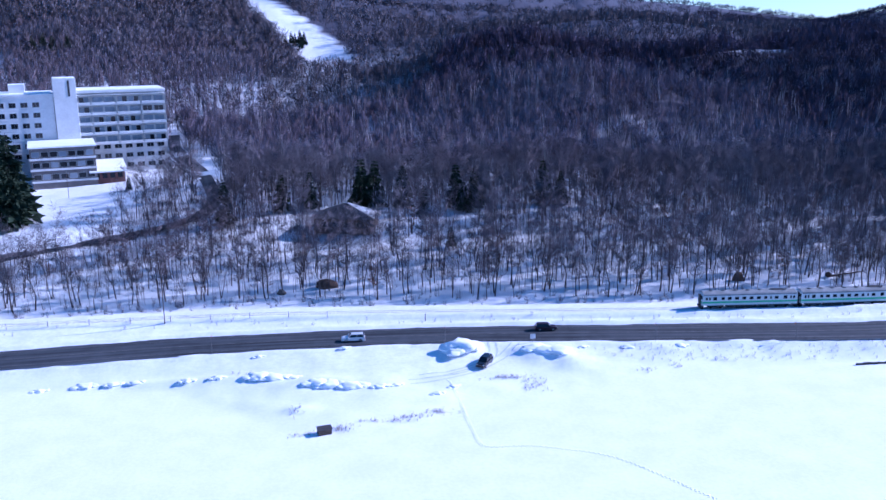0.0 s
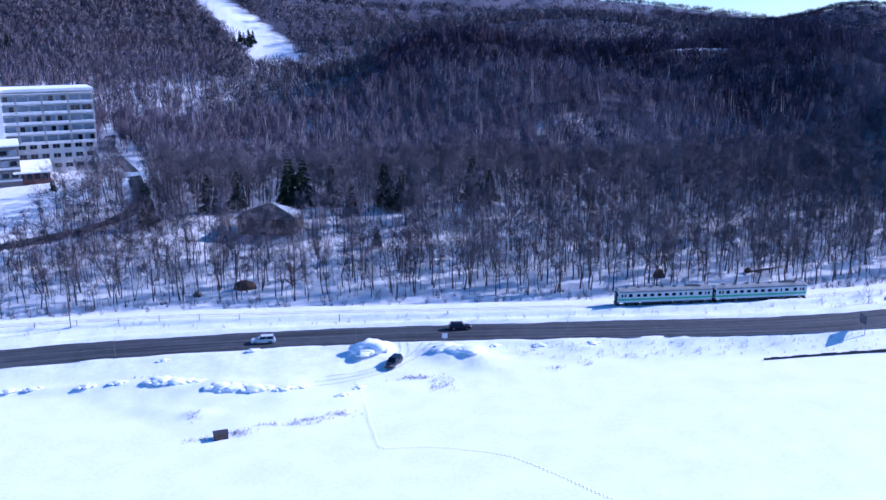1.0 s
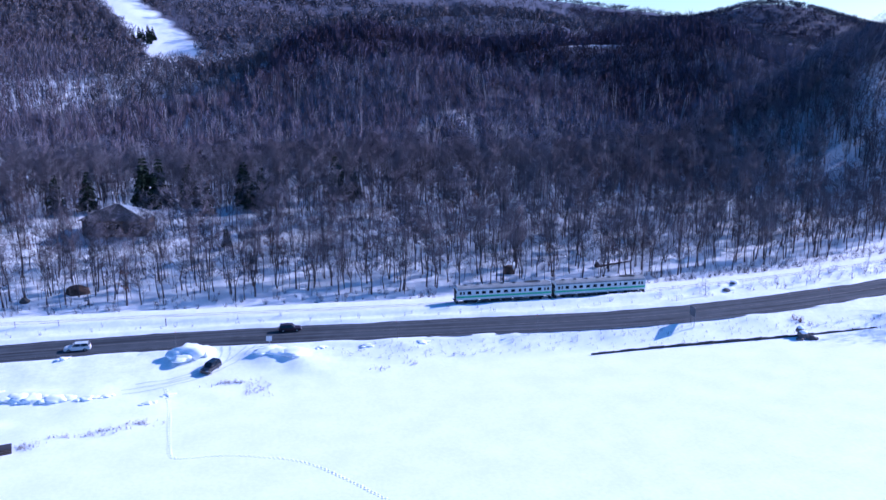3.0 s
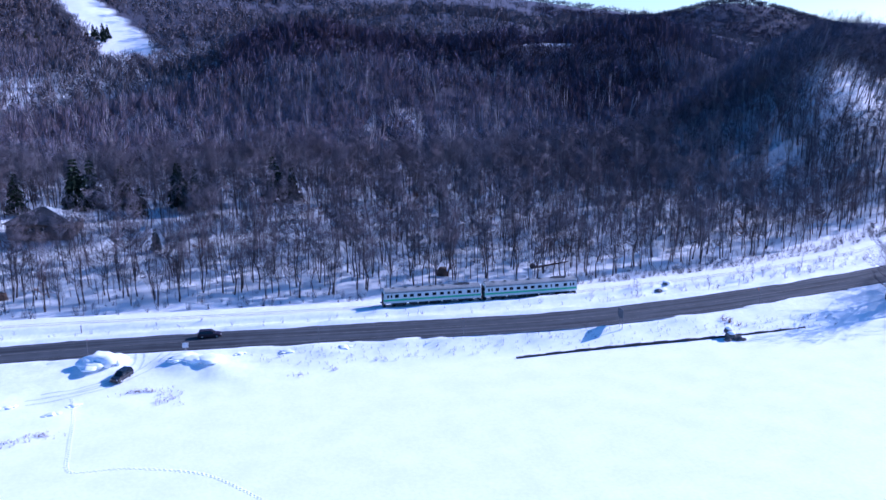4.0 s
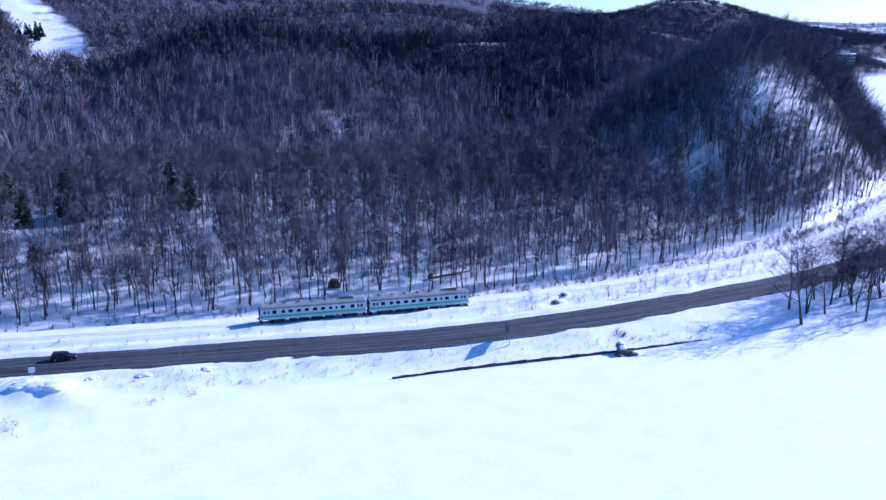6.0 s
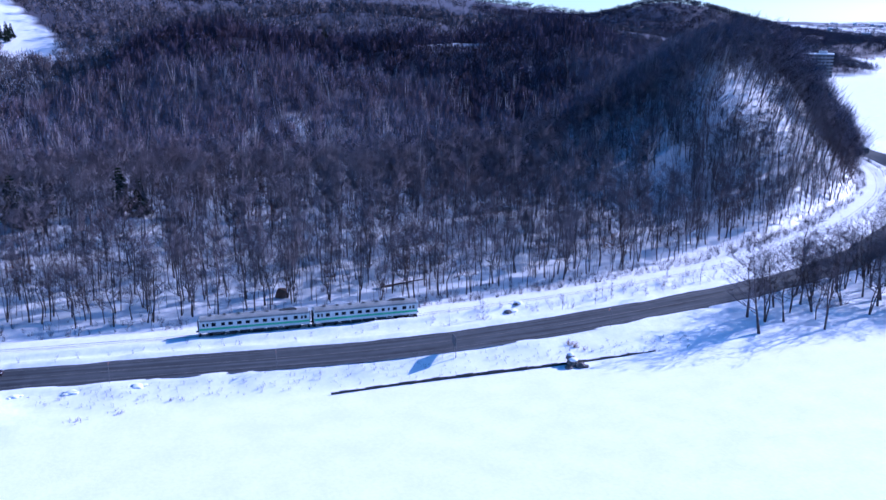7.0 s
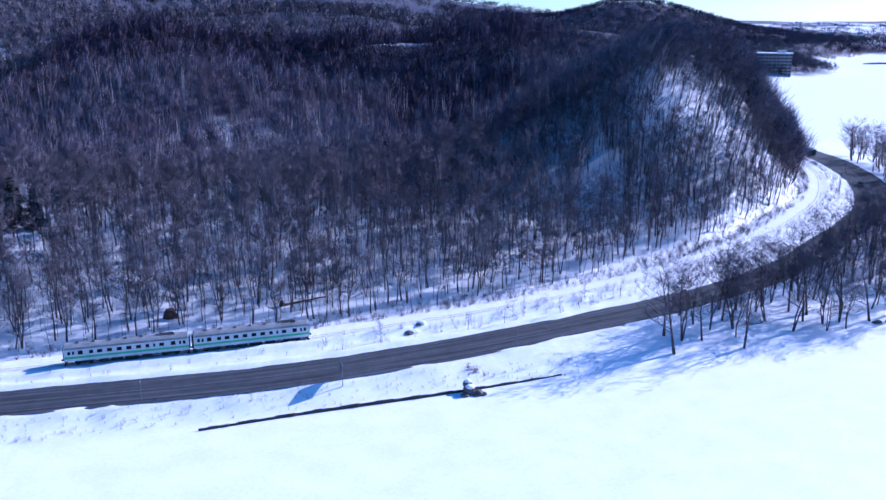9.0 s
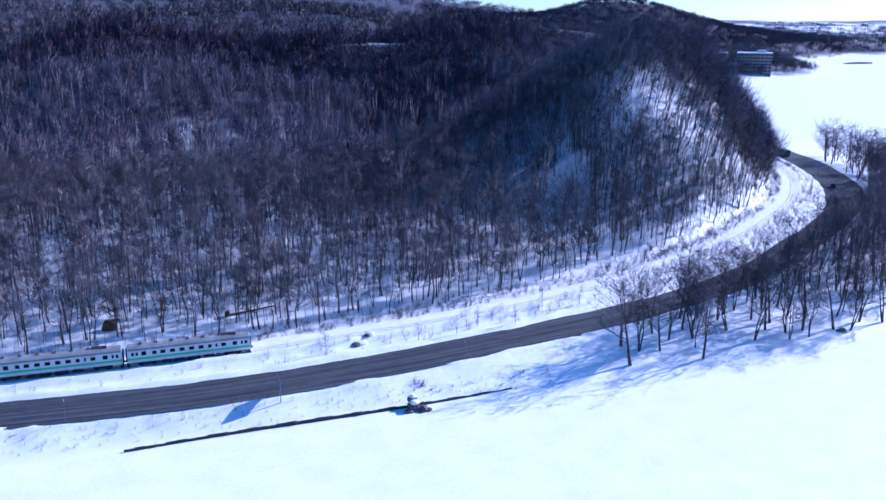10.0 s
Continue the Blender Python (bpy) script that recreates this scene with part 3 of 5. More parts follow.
def round_tree(rng, height, radius, first, twigs, width, length, girth=0.012):
    """A leafless tree seen from afar: a trunk and a rounded haze of twigs that point up and out."""
    trunk = bars(np.array([[0, 0, -0.4]]), np.array([[0.2, 0.1, height * 0.85]]), np.array([girth * height]), np.array([0.05]), 3)
    way = rng.normal(size=(twigs, 3))
    way /= np.linalg.norm(way, axis=1)[:, None]
    depth = 0.35 + 0.65 * rng.random((twigs, 1)) ** 0.6
    squash = 0.8 + 0.4 * rng.random((twigs, 1))
    middle = height * (1 + first) / 2
    base = way * depth * squash * np.array([radius, radius, height * (1 - first) / 2 * 0.85]) + np.array([0, 0, middle])
    out = way * np.array([0.55, 0.55, 0.25]) + rng.normal(size=(twigs, 3)) * 0.22 + np.array([0, 0, 0.95])
    out /= np.linalg.norm(out, axis=1)[:, None]
    tip = base + out * length * (0.6 + 0.7 * rng.random((twigs, 1)))
    return trunk, blades(base - out * length * 0.4, tip - out * length * 0.4, width * (0.7 + 0.6 * rng.random(twigs)), rng)


def fir_tree(rng, height, spread, tiers=15, per=13):
    """A conifer: trunk, and drooping boughs in uneven whorls, made of needle sprays."""
    trunk = bars(np.array([[0, 0, -0.4]]), np.array([[0, 0, height]]), np.array([height * 0.018]), np.array([0.02]), 6)
    base, tip, width = [], [], []
    for k in range(tiers):
        c = 0.12 + 0.86 * (k + 0.3 * rng.random()) / tiers
        reach = spread * (1 - c) ** 0.75 + 0.25
        for j in range(per):
            ang = rng.random() * 6.283
            r = reach * (0.65 + 0.5 * rng.random())
            at = np.array([0, 0, height * c])
            end = np.array([math.cos(ang) * r, math.sin(ang) * r, height * c - r * (0.15 + 0.35 * rng.random())])
            for q in range(6):
                f0 = 0.15 + 0.75 * rng.random()
                p = at + (end - at) * f0
                away = rng.normal(size=3) * 0.35 + np.array([math.cos(ang), math.sin(ang), -0.35])
                base.append(p)
                tip.append(p + away * r * 0.32)
                width.append(0.34 + 0.24 * r)
    return trunk, blades(np.array(base), np.array(tip), np.array(width), rng)


def shrub(rng, height, spread, stems, width=0.03):
    base = rng.normal(size=(stems, 3)) * np.array([0.18, 0.18, 0]) * spread - np.array([0, 0, 0.15])
    tip = base + np.stack([rng.normal(size=stems) * spread * 0.5, rng.normal(size=stems) * spread * 0.5, height * (0.5 + 0.6 * rng.random(stems))], 1)
    f = 0.4 + 0.5 * rng.random((stems * 2, 1))
    i = rng.integers(stems, size=stems * 2)
    b2 = base[i] + (tip[i] - base[i]) * f
    t2 = b2 + rng.normal(size=(stems * 2, 3)) * np.array([0.3, 0.3, 0.15]) * spread * 0.6 + np.array([0, 0, height * 0.22])
    return join(blades(base, tip, np.full(stems, width * 1.5), rng), blades(b2, t2, np.full(stems * 2, width), rng))


def scatter(pieces, x, y, z, scale, turn, lean, kinds):
    """Copies of template pieces (vertices, faces, material index) joined into one array set."""
    vs, fs, ms, os, n = [], [], [], [], 0
    for k, (v, f, m) in enumerate(pieces):
        pick = kinds == k
        c, s = np.cos(turn[pick]), np.sin(turn[pick])
        sc = scale[pick]
        if not len(sc):
            continue
        px = (v[None, :, 0] * c[:, None] - v[None, :, 1] * s[:, None]) * sc[:, None, 0]
        py = (v[None, :, 0] * s[:, None] + v[None, :, 1] * c[:, None]) * sc[:, None, 0]
        pz = v[None, :, 2] * sc[:, None, 1]
        px = px + lean[pick][:, None, 0] * pz
        py = py + lean[pick][:, None, 1] * pz
        out = np.stack([px + x[pick][:, None], py + y[pick][:, None], pz + z[pick][:, None]], -1)
        vs.append(out.reshape(-1, 3))
        fs.append((f[None] + (np.arange(len(out)) * len(v))[:, None, None]).reshape(-1, 3) + n)
        ms.append(np.tile(m, len(out)))
        o = outward_of(v)
        os.append(np.stack([o[None, :, 0] * c[:, None] - o[None, :, 1] * s[:, None], o[None, :, 0] * s[:, None] + o[None, :, 1] * c[:, None], np.tile(o[:, 2], (len(out), 1))], -1).reshape(-1, 3))
        n += len(out) * len(v)
    return np.vstack(vs), np.vstack(fs), np.concatenate(ms), np.vstack(os)


def both(tree):
    (tv, tf), (cv, cf) = tree
    return np.vstack([tv, cv]), np.vstack([tf, cf + len(tv)]), np.concatenate([np.zeros(len(tf), int), np.ones(len(cf), int)])


rng = np.random.default_rng(11)
access_d = lambda x, y: np.abs(line_distance(x, y, ACCESS_LINE)[0])
# clearings: x, y, half-lengths
CLEARINGS = [(-11, 243, 13, 9), (-12, 231, 7, 5), (2, 262, 12, 6), (25, 255, 8, 6), (51, 258, 7, 6), (-98, 280, 31, 34), (-96, 238, 30, 12), (-92, 318, 36, 26), (-125, 345, 70, 26), (110, 384, 13, 4), (218, 508, 18, 20), (456, 915, 30, 14), (-5, 256, 22, 4), (-118, 258, 20, 18),
             (15, 232, 14, 4), (52, 236, 10, 4)]


def bare_ground(x, y, dt):
    """Where no tree stands."""
    hit = access_d(x, y) < 4.5
    for cx, cy, sx, sy in CLEARINGS:
        hit |= ((x - cx) / sx) ** 2 + ((y - cy) / sy) ** 2 < 1
    # the ski run, which bends and widens downhill
    hit |= (np.abs(line_distance(x, y, SKI_LINE)[0]) < 16 + 12 * value_noise(x, y, 22, 61) - 4 * step(900, 1100, y)) & (y > 690) & (y < 1400)
    return hit


def Y_far(x, y):
    return (y > 440) & (x > 380)


def plant(x0, x1, y0, y1, spacing, seed, keep=None):
    """Jittered places for trees on land, with ground heights."""
    r = np.random.default_rng(seed)
    gx, gy = np.meshgrid(np.arange(x0, x1, spacing), np.arange(y0, y1, spacing))
    x = gx.ravel() + (r.random(gx.size) - 0.5) * spacing * 1.5
    y = gy.ravel() + (r.random(gx.size) - 0.5) * spacing * 1.5
    z, ds, dr, dt = heights(x, y)
    ok = (ds > 6) & ((dr > 0) & (dt > 11.5 - 3.0 * step(250, 290, x)) | (Y_far(x, y))) & ~bare_ground(x, y, dt)
    # inside the cone that the walk looks over
    ok &= (x > -0.43 * y - 14) & (x < 0.98 * y + 100)
    if keep is not None:
        ok &= keep(x, y, dt, r)
    return x[ok], y[ok], z[ok], dt[ok]


def lean_of(x, y, r):
    """Trees on the headland lean out over the railway."""
    k = step(90, 35, np.hypot(x - 300, y - 315)) * 0.26
    return np.stack([k + r.normal(size=len(x)) * 0.05, -0.4 * k + r.normal(size=len(x)) * 0.05], 1)


# single trees along the edge of the wood, each a thing of its own
NEAR = []
for k in range(9):
    NEAR.append(bare_tree(rng, 15.0, 3.6, 0.24, 16, 100, 520, 5, girth=0.0108, stems=1 if k < 6 else 2, twig_width=0.047, twig_length=1.7))
SHORE_KIND = []
for k in range(6):
    SHORE_KIND.append(bare_tree(rng, 13.0, 4.4, 0.24, 14, 70, 560, 6, girth=0.0165, stems=1 + k % 3, twig_width=0.058, twig_length=1.5))


def tree_things(kinds, name, label, category, group):
    out = []
    for trunk, crown in kinds:
        out.append((mesh_of("trunk", *trunk, [BARK], smooth=True), mesh_of("crown", *crown, [TWIG], outward=outward_of(crown[0]))))
    made = []

    def put(k, x, y, z, size, turn, lean):
        root = thing(name, Matrix.LocRotScale((x, y, z), Euler((lean[1] * -1.0, lean[0], turn)), (size, size, size)), label, category, group)
        for piece, me in zip(("trunk", "crown"), out[k]):
            ob = new(piece, me)
            ob.parent = root
        made.append(root)
    return put


put_edge = tree_things(NEAR, "bare_tree", "slender leafless broadleaf tree standing in snow", "tree", "trees at the edge of the wood")
ex, ey, ez, ed = plant(-100, 330, 186, 330, 4.0, 5, lambda x, y, dt, r: (dt < 33) & (r.random(len(x)) < 0.88))
order = np.argsort(ed)[:300]
er = np.random.default_rng(6)
lean_e = lean_of(ex, ey, er)
for i in order:
    put_edge(int(er.integers(len(NEAR))), ex[i], ey[i], ez[i], (0.62 + 0.45 * er.random()) * (1 - 0.1 * float(step(-20, -50, ex[i]))), er.random() * 6.283, lean_e[i] * 0.8)
edge_limit = ed[order].max()

put_shore = tree_things(SHORE_KIND, "shore_tree", "gnarled leafless tree on the snowy lake shore", "tree", "trees between road and lake")
sr = np.random.default_rng(9)
cx, cy = 165 + 223 * sr.random(2600), 146 + 200 * sr.random(2600)
cz, cds, cdr, cdt = heights(cx, cy)
good = (cdr < -(road_half(0, cx) + 1.4)) & (cds > 2.5 + 4.5 * step(240, 200, cx)) & (cdr > -42) & (sr.random(2600) < 0.6 + 0.4 * step(165, 180, cx))
shore_places = []
for x, y, z in zip(cx[good], cy[good], cz[good]):
    if all((x - a) ** 2 + (y - b) ** 2 > 9.5 for a, b in shore_places) and len(shore_places) < 225:
        shore_places.append((x, y))
        put_shore(int(sr.integers(len(SHORE_KIND))), x, y, z - 0.1, 0.8 + 0.5 * sr.random(), sr.random() * 6.283, sr.normal(size=2) * 0.08)

# the wood behind, joined
MID = [both(bare_tree(rng, 15.0, 3.6, 0.30, 10, 40, 290, 3, girth=0.0095, twig_width=0.078, twig_length=1.9, cuts_n=4)) for k in range(8)]
POLE = [both(bare_tree(rng, 7.0, 1.5, 0.2, 4, 0, 42, 3, girth=0.008, twig_width=0.05, twig_length=1.5, cuts_n=3, with_limbs=False)) for k in range(6)]
BACK = [both(round_tree(rng, 15.0, 3.7, 0.22, 150, 0.34, 2.9, girth=0.008)) for k in range(8)]
FAR = [both(round_tree(rng, 14.0, 4.4, 0.06, 100, 0.62, 3.1, girth=0.006)) for k in range(6)]
GROVE = [both(round_tree(rng, 14.0, 6.0, 0.15, 54, 1.2, 3.3)) for k in range(6)]
CLUMP = [both(round_tree(rng, 13.0, 10.0, 0.1, 44, 1.9, 4.6)) for k in range(5)]
THIN = [both(round_tree(rng, 13.0, 2.2, 0.3, 32, 0.46, 2.6, girth=0.016)) for k in range(6)]
BIRCHES = [both(bare_tree(rng, 15.5, 1.8, 0.3, 6, 0, 50, 4, girth=0.015, stems=3, twig_width=0.07, twig_length=1.5, cuts_n=3)) for k in range(4)]
BLUFF = [both(bare_tree(rng, 15.0, 3.8, 0.34, 11, 34, 95, 4, girth=0.0125, stems=1 + k % 2, twig_width=0.075, twig_length=1.8, cuts_n=4)) for k in range(6)]
RUSTY = [both(bare_tree(rng, 8.0, 2.0, 0.25, 8, 0, 260, 3, girth=0.012, stems=2, twig_width=0.09, twig_length=0.9, cuts_n=3)) for k in range(2)]


def low_wood(x, y):
    """The wood by the hotel drive is younger and lower."""
    return 1 - 0.15 * step(-20, -50, x) * step(262, 240, y)


def wood(name, label, kinds, spots, seed, low, high, mats=None, scale_up=1.0):
    x, y, z, dt = spots
    r = np.random.default_rng(seed)
    size = (low + (high - low) * r.random(len(x))) * scale_up * low_wood(x, y)
    sc = np.stack([size * (0.9 + 0.25 * r.random(len(x))), size], 1)
    v, f, m, out = scatter(kinds, x, y, z, sc, r.random(len(x)) * 6.283, lean_of(x, y, r), r.integers(len(kinds), size=len(x)))
    ob = new(name, mesh_of(name, v, f, mats or [BARK, TWIG_HAZE], m, outward=out))
    return tagged(ob, label, "wood", kind="stuff")


# ridge and hollow where the wood takes the shade-darkened twigs
in_shade_wood = lambda x, y: ((y > 442 + 16 * value_noise(x, y, 50, 3)) & (y < 605) & (x > 8 + 0.25 * (y - 440)) & (x < 345)) | ((y > 322 + 20 * value_noise(x, y, 40, 4)) & (y <= 460) & (x > 168 + 0.2 * (y - 322)) & (x < 252))
on_left = lambda x, y: x < -0.115 * y - 6
thin_knoll = lambda x, y, dt, r: r.random(len(x)) < 1 - 0.95 * np.exp(-(((x - 254) / 16) ** 2 + ((y - 280) / 13) ** 2))
wood("near_wood", "leafless wood on a snowy slope", MID, plant(-190, 400, 190, 300, 3.9, 15, lambda x, y, dt, r: (dt > edge_limit) & thin_knoll(x, y, dt, r) & (r.random(len(x)) < 0.74 + 0.22 * step(58, 88, dt))), 16, 0.65, 1.1, [BARK, TWIG])
wood("bluff_wood", "leafless trees leaning out from a steep snowy bluff", BLUFF, plant(222, 350, 245, 372, 4.4, 75, lambda x, y, dt, r: (r.random(len(x)) < 1 - 0.35 * np.exp(-(((x - 254) / 16) ** 2 + ((y - 280) / 13) ** 2)))), 76, 0.65, 1.05, [BARK, TWIG])
wood("outer_wood", "leafless trees leaning over the outer edge of a headland", BACK, plant(292, 362, 280, 420, 4.4, 165, lambda x, y, dt, r: dt < 44), 166, 0.85, 1.2)
wood("crest_wood", "leafless wood crowning a headland", BACK, plant(236, 352, 284, 400, 4.8, 155, lambda x, y, dt, r: (y > 298) | (x > 284)), 156, 0.6, 0.95)
wood("flank_wood", "leafless wood on the shaded flank of a headland", BACK, plant(150, 256, 268, 356, 5.4, 125, lambda x, y, dt, r: (dt > 28) & (x < 240 + 0.1 * (y - 268))), 126, 0.6, 0.95)
wood("middle_wood", "leafless wood on a snowy slope", BACK, plant(-270, 400, 300, 452, 4.9, 25, lambda x, y, dt, r: thin_knoll(x, y, dt, r) & ~in_shade_wood(x, y)), 26, 0.6, 1.05)
wood("shade_wood", "leafless wood on a ridge, its shade put into dark purple-brown twigs", FAR, plant(0, 350, 318, 610, 5.5, 145, lambda x, y, dt, r: in_shade_wood(x, y)), 146, 0.65, 1.1, [BARK, SHADE_TWIG])
wood("hill_wood", "grey-brown leafless wood on the hills", FAR, plant(-480, 640, 450, 640, 5.8, 35, lambda x, y, dt, r: ~in_shade_wood(x, y) & (~on_left(x, y) | (r.random(len(x)) < 0.12))), 36, 0.65, 1.05, [BARK, HILL_HAZE])
wood("upper_wood", "grey-brown leafless wood on the hills", GROVE, plant(-600, 930, 640, 1000, 8.6, 37, lambda x, y, dt, r: ~on_left(x, y) | (r.random(len(x)) < 0.8 * (y > 690))), 38, 0.6, 1.0, [BARK, HILL_HAZE])
wood("slope_wood", "leafless trunks standing in snow on a steep hillside", THIN, plant(-600, 0, 380, 800, 4.4, 39, lambda x, y, dt, r: on_left(x, y)), 40, 0.7, 1.1)
wood("shoulder_wood", "leafless wood on the shoulder of the ski hill", GROVE, plant(-600, -60, 600, 1300, 7.0, 135, lambda x, y, dt, r: (x < -0.08 * y) & (x > -0.40 * y) & (r.random(len(x)) < 0.55 + 0.45 * step(640, 740, y))), 136, 0.6, 1.0, [BARK, HILL_HAZE])
wood("far_wood", "grey-brown leafless wood on far hills", CLUMP, plant(-1100, 1700, 1000, 1500, 16, 45), 46, 0.6, 0.95, [BARK, HILL_HAZE])
wood("distant_wood", "grey-brown leafless wood on far hills", CLUMP, plant(-1500, 2300, 1500, 2600, 31, 55, lambda x, y, dt, r: r.random(len(x)) < 1 - 0.6 * step(0.56, 0.66, x / y)), 56, 0.7, 1.1, [BARK, HILL_HAZE])
wood("birch_wood", "white-stemmed birches scattered in the wood", BIRCHES, plant(-70, 260, 255, 450, 13.5, 105), 106, 0.9, 1.2, [BIRCH, TWIG])
wood("withered_oaks", "small oaks that keep rust-brown leaves", RUSTY, plant(-90, 240, 198, 300, 27, 115), 116, 0.6, 1.0, [BARK, RUST_LEAF])
wood("pole_wood", "thin young trees and poles under the wood", POLE, plant(-130, 330, 187, 300, 3.8, 95), 96, 0.55, 1.2)
# the same shade-darkened twigs, to darken the far dome
wood("dome_wood", "dark leafless wood on a rounded far hill", CLUMP, plant(650, 1350, 1300, 1850, 13, 65), 66, 0.65, 0.95, [BARK, SHADE_TWIG])

# conifers
FIRS = [fir_tree(rng, 12.0, 3.0) for k in range(4)]


def conifer_things(kinds, name, label, places, group):
    meshes = [(mesh_of("trunk", *t, [BARK]), mesh_of("crown", *c, [NEEDLES])) for t, c in kinds]
    r = np.random.default_rng(77)
    for i, (x, y, size) in enumerate(places):
        root = thing(name, Matrix.LocRotScale((x, y, ground_at(x, y)), Euler((0, 0, r.random() * 6.283)), (size, size, size)), label, "tree", group)
        for piece, me in zip(("trunk", "crown"), meshes[i % len(meshes)]):
            ob = new(piece, me)
            ob.parent = root


conifer_things(FIRS, "fir_tree", "dark green fir standing among bare trees", [(-6.5, 266, 1.35), (-2.5, 268, 1.3), (6, 267, 1.15), (22, 262, 1.2), (27, 259, 1.05), (24, 257, 0.8), (12, 255, 0.8), (49, 264, 1.2), (54, 262, 0.95),
               (-45, 250, 1.1), (-30, 262, 1.0), (-22, 265, 1.05), (18, 228, 0.5), (-84, 296, 0.4), (30, 268, 0.9)], "firs round the pavilion")
SPRUCES = [fir_tree(rng, 15.0, 4.2, 20, 15) for k in range(3)]
conifer_things(SPRUCES, "spruce_tree", "dense dark green spruce in front of the hotel", [(-105, 255, 1.75), (-109, 258, 1.95), (-115, 256, 2.0), (-121, 259, 1.95), (-107, 249, 1.5), (-113, 250, 1.7), (-119, 251, 1.85), (-125, 253, 1.85), (-104, 251, 1.2)], "spruces by the hotel")
conifer_things(FIRS, "hill_fir", "dark fir on the wooded hill", [(278, 343, 0.95), (282, 345, 0.9), (286, 344, 0.95), (291, 345, 0.8), (299, 344, 0.8), (264, 345, 0.7), (-76, 826, 1.0), (-72, 830, 1.15), (-68, 828, 1.1), (-80, 832, 0.95), (-84, 824, 0.9), (-70, 818, 0.9), (-130, 372, 1.1), (-124, 374, 1.2), (-118, 372, 1.1), (-140, 375, 1.1),
               (-150, 372, 1.2), (-104, 372, 1.0), (-98, 370, 0.9), (-260, 700, 1.5), (-254, 706, 1.6), (-246, 702, 1.5), (-236, 705, 1.4), (-120, 760, 1.3), (-112, 764, 1.3), (60, 640, 1.4), (66, 632, 1.2), (100, 650, 1.3), (150, 560, 1.2), (92, 480, 1.2), (70, 474, 1.2), (58, 478, 1.1)], "firs on the hills")

# ---- the train: two diesel railcars ----
tl = smooth_line(TRACK, 2)
tl_run = np.concatenate([[0], np.cumsum(np.linalg.norm(np.diff(tl, axis=0), axis=1))])


def on_track(run):
    x, y = np.interp(run, tl_run, tl[:, 0]), np.interp(run, tl_run, tl[:, 1])
    x2, y2 = np.interp(run + 1, tl_run, tl[:, 0]), np.interp(run + 1, tl_run, tl[:, 1])
    return x, y, math.degrees(math.atan2(y2 - y, x2 - x))


RAIL_TOP = 3.35


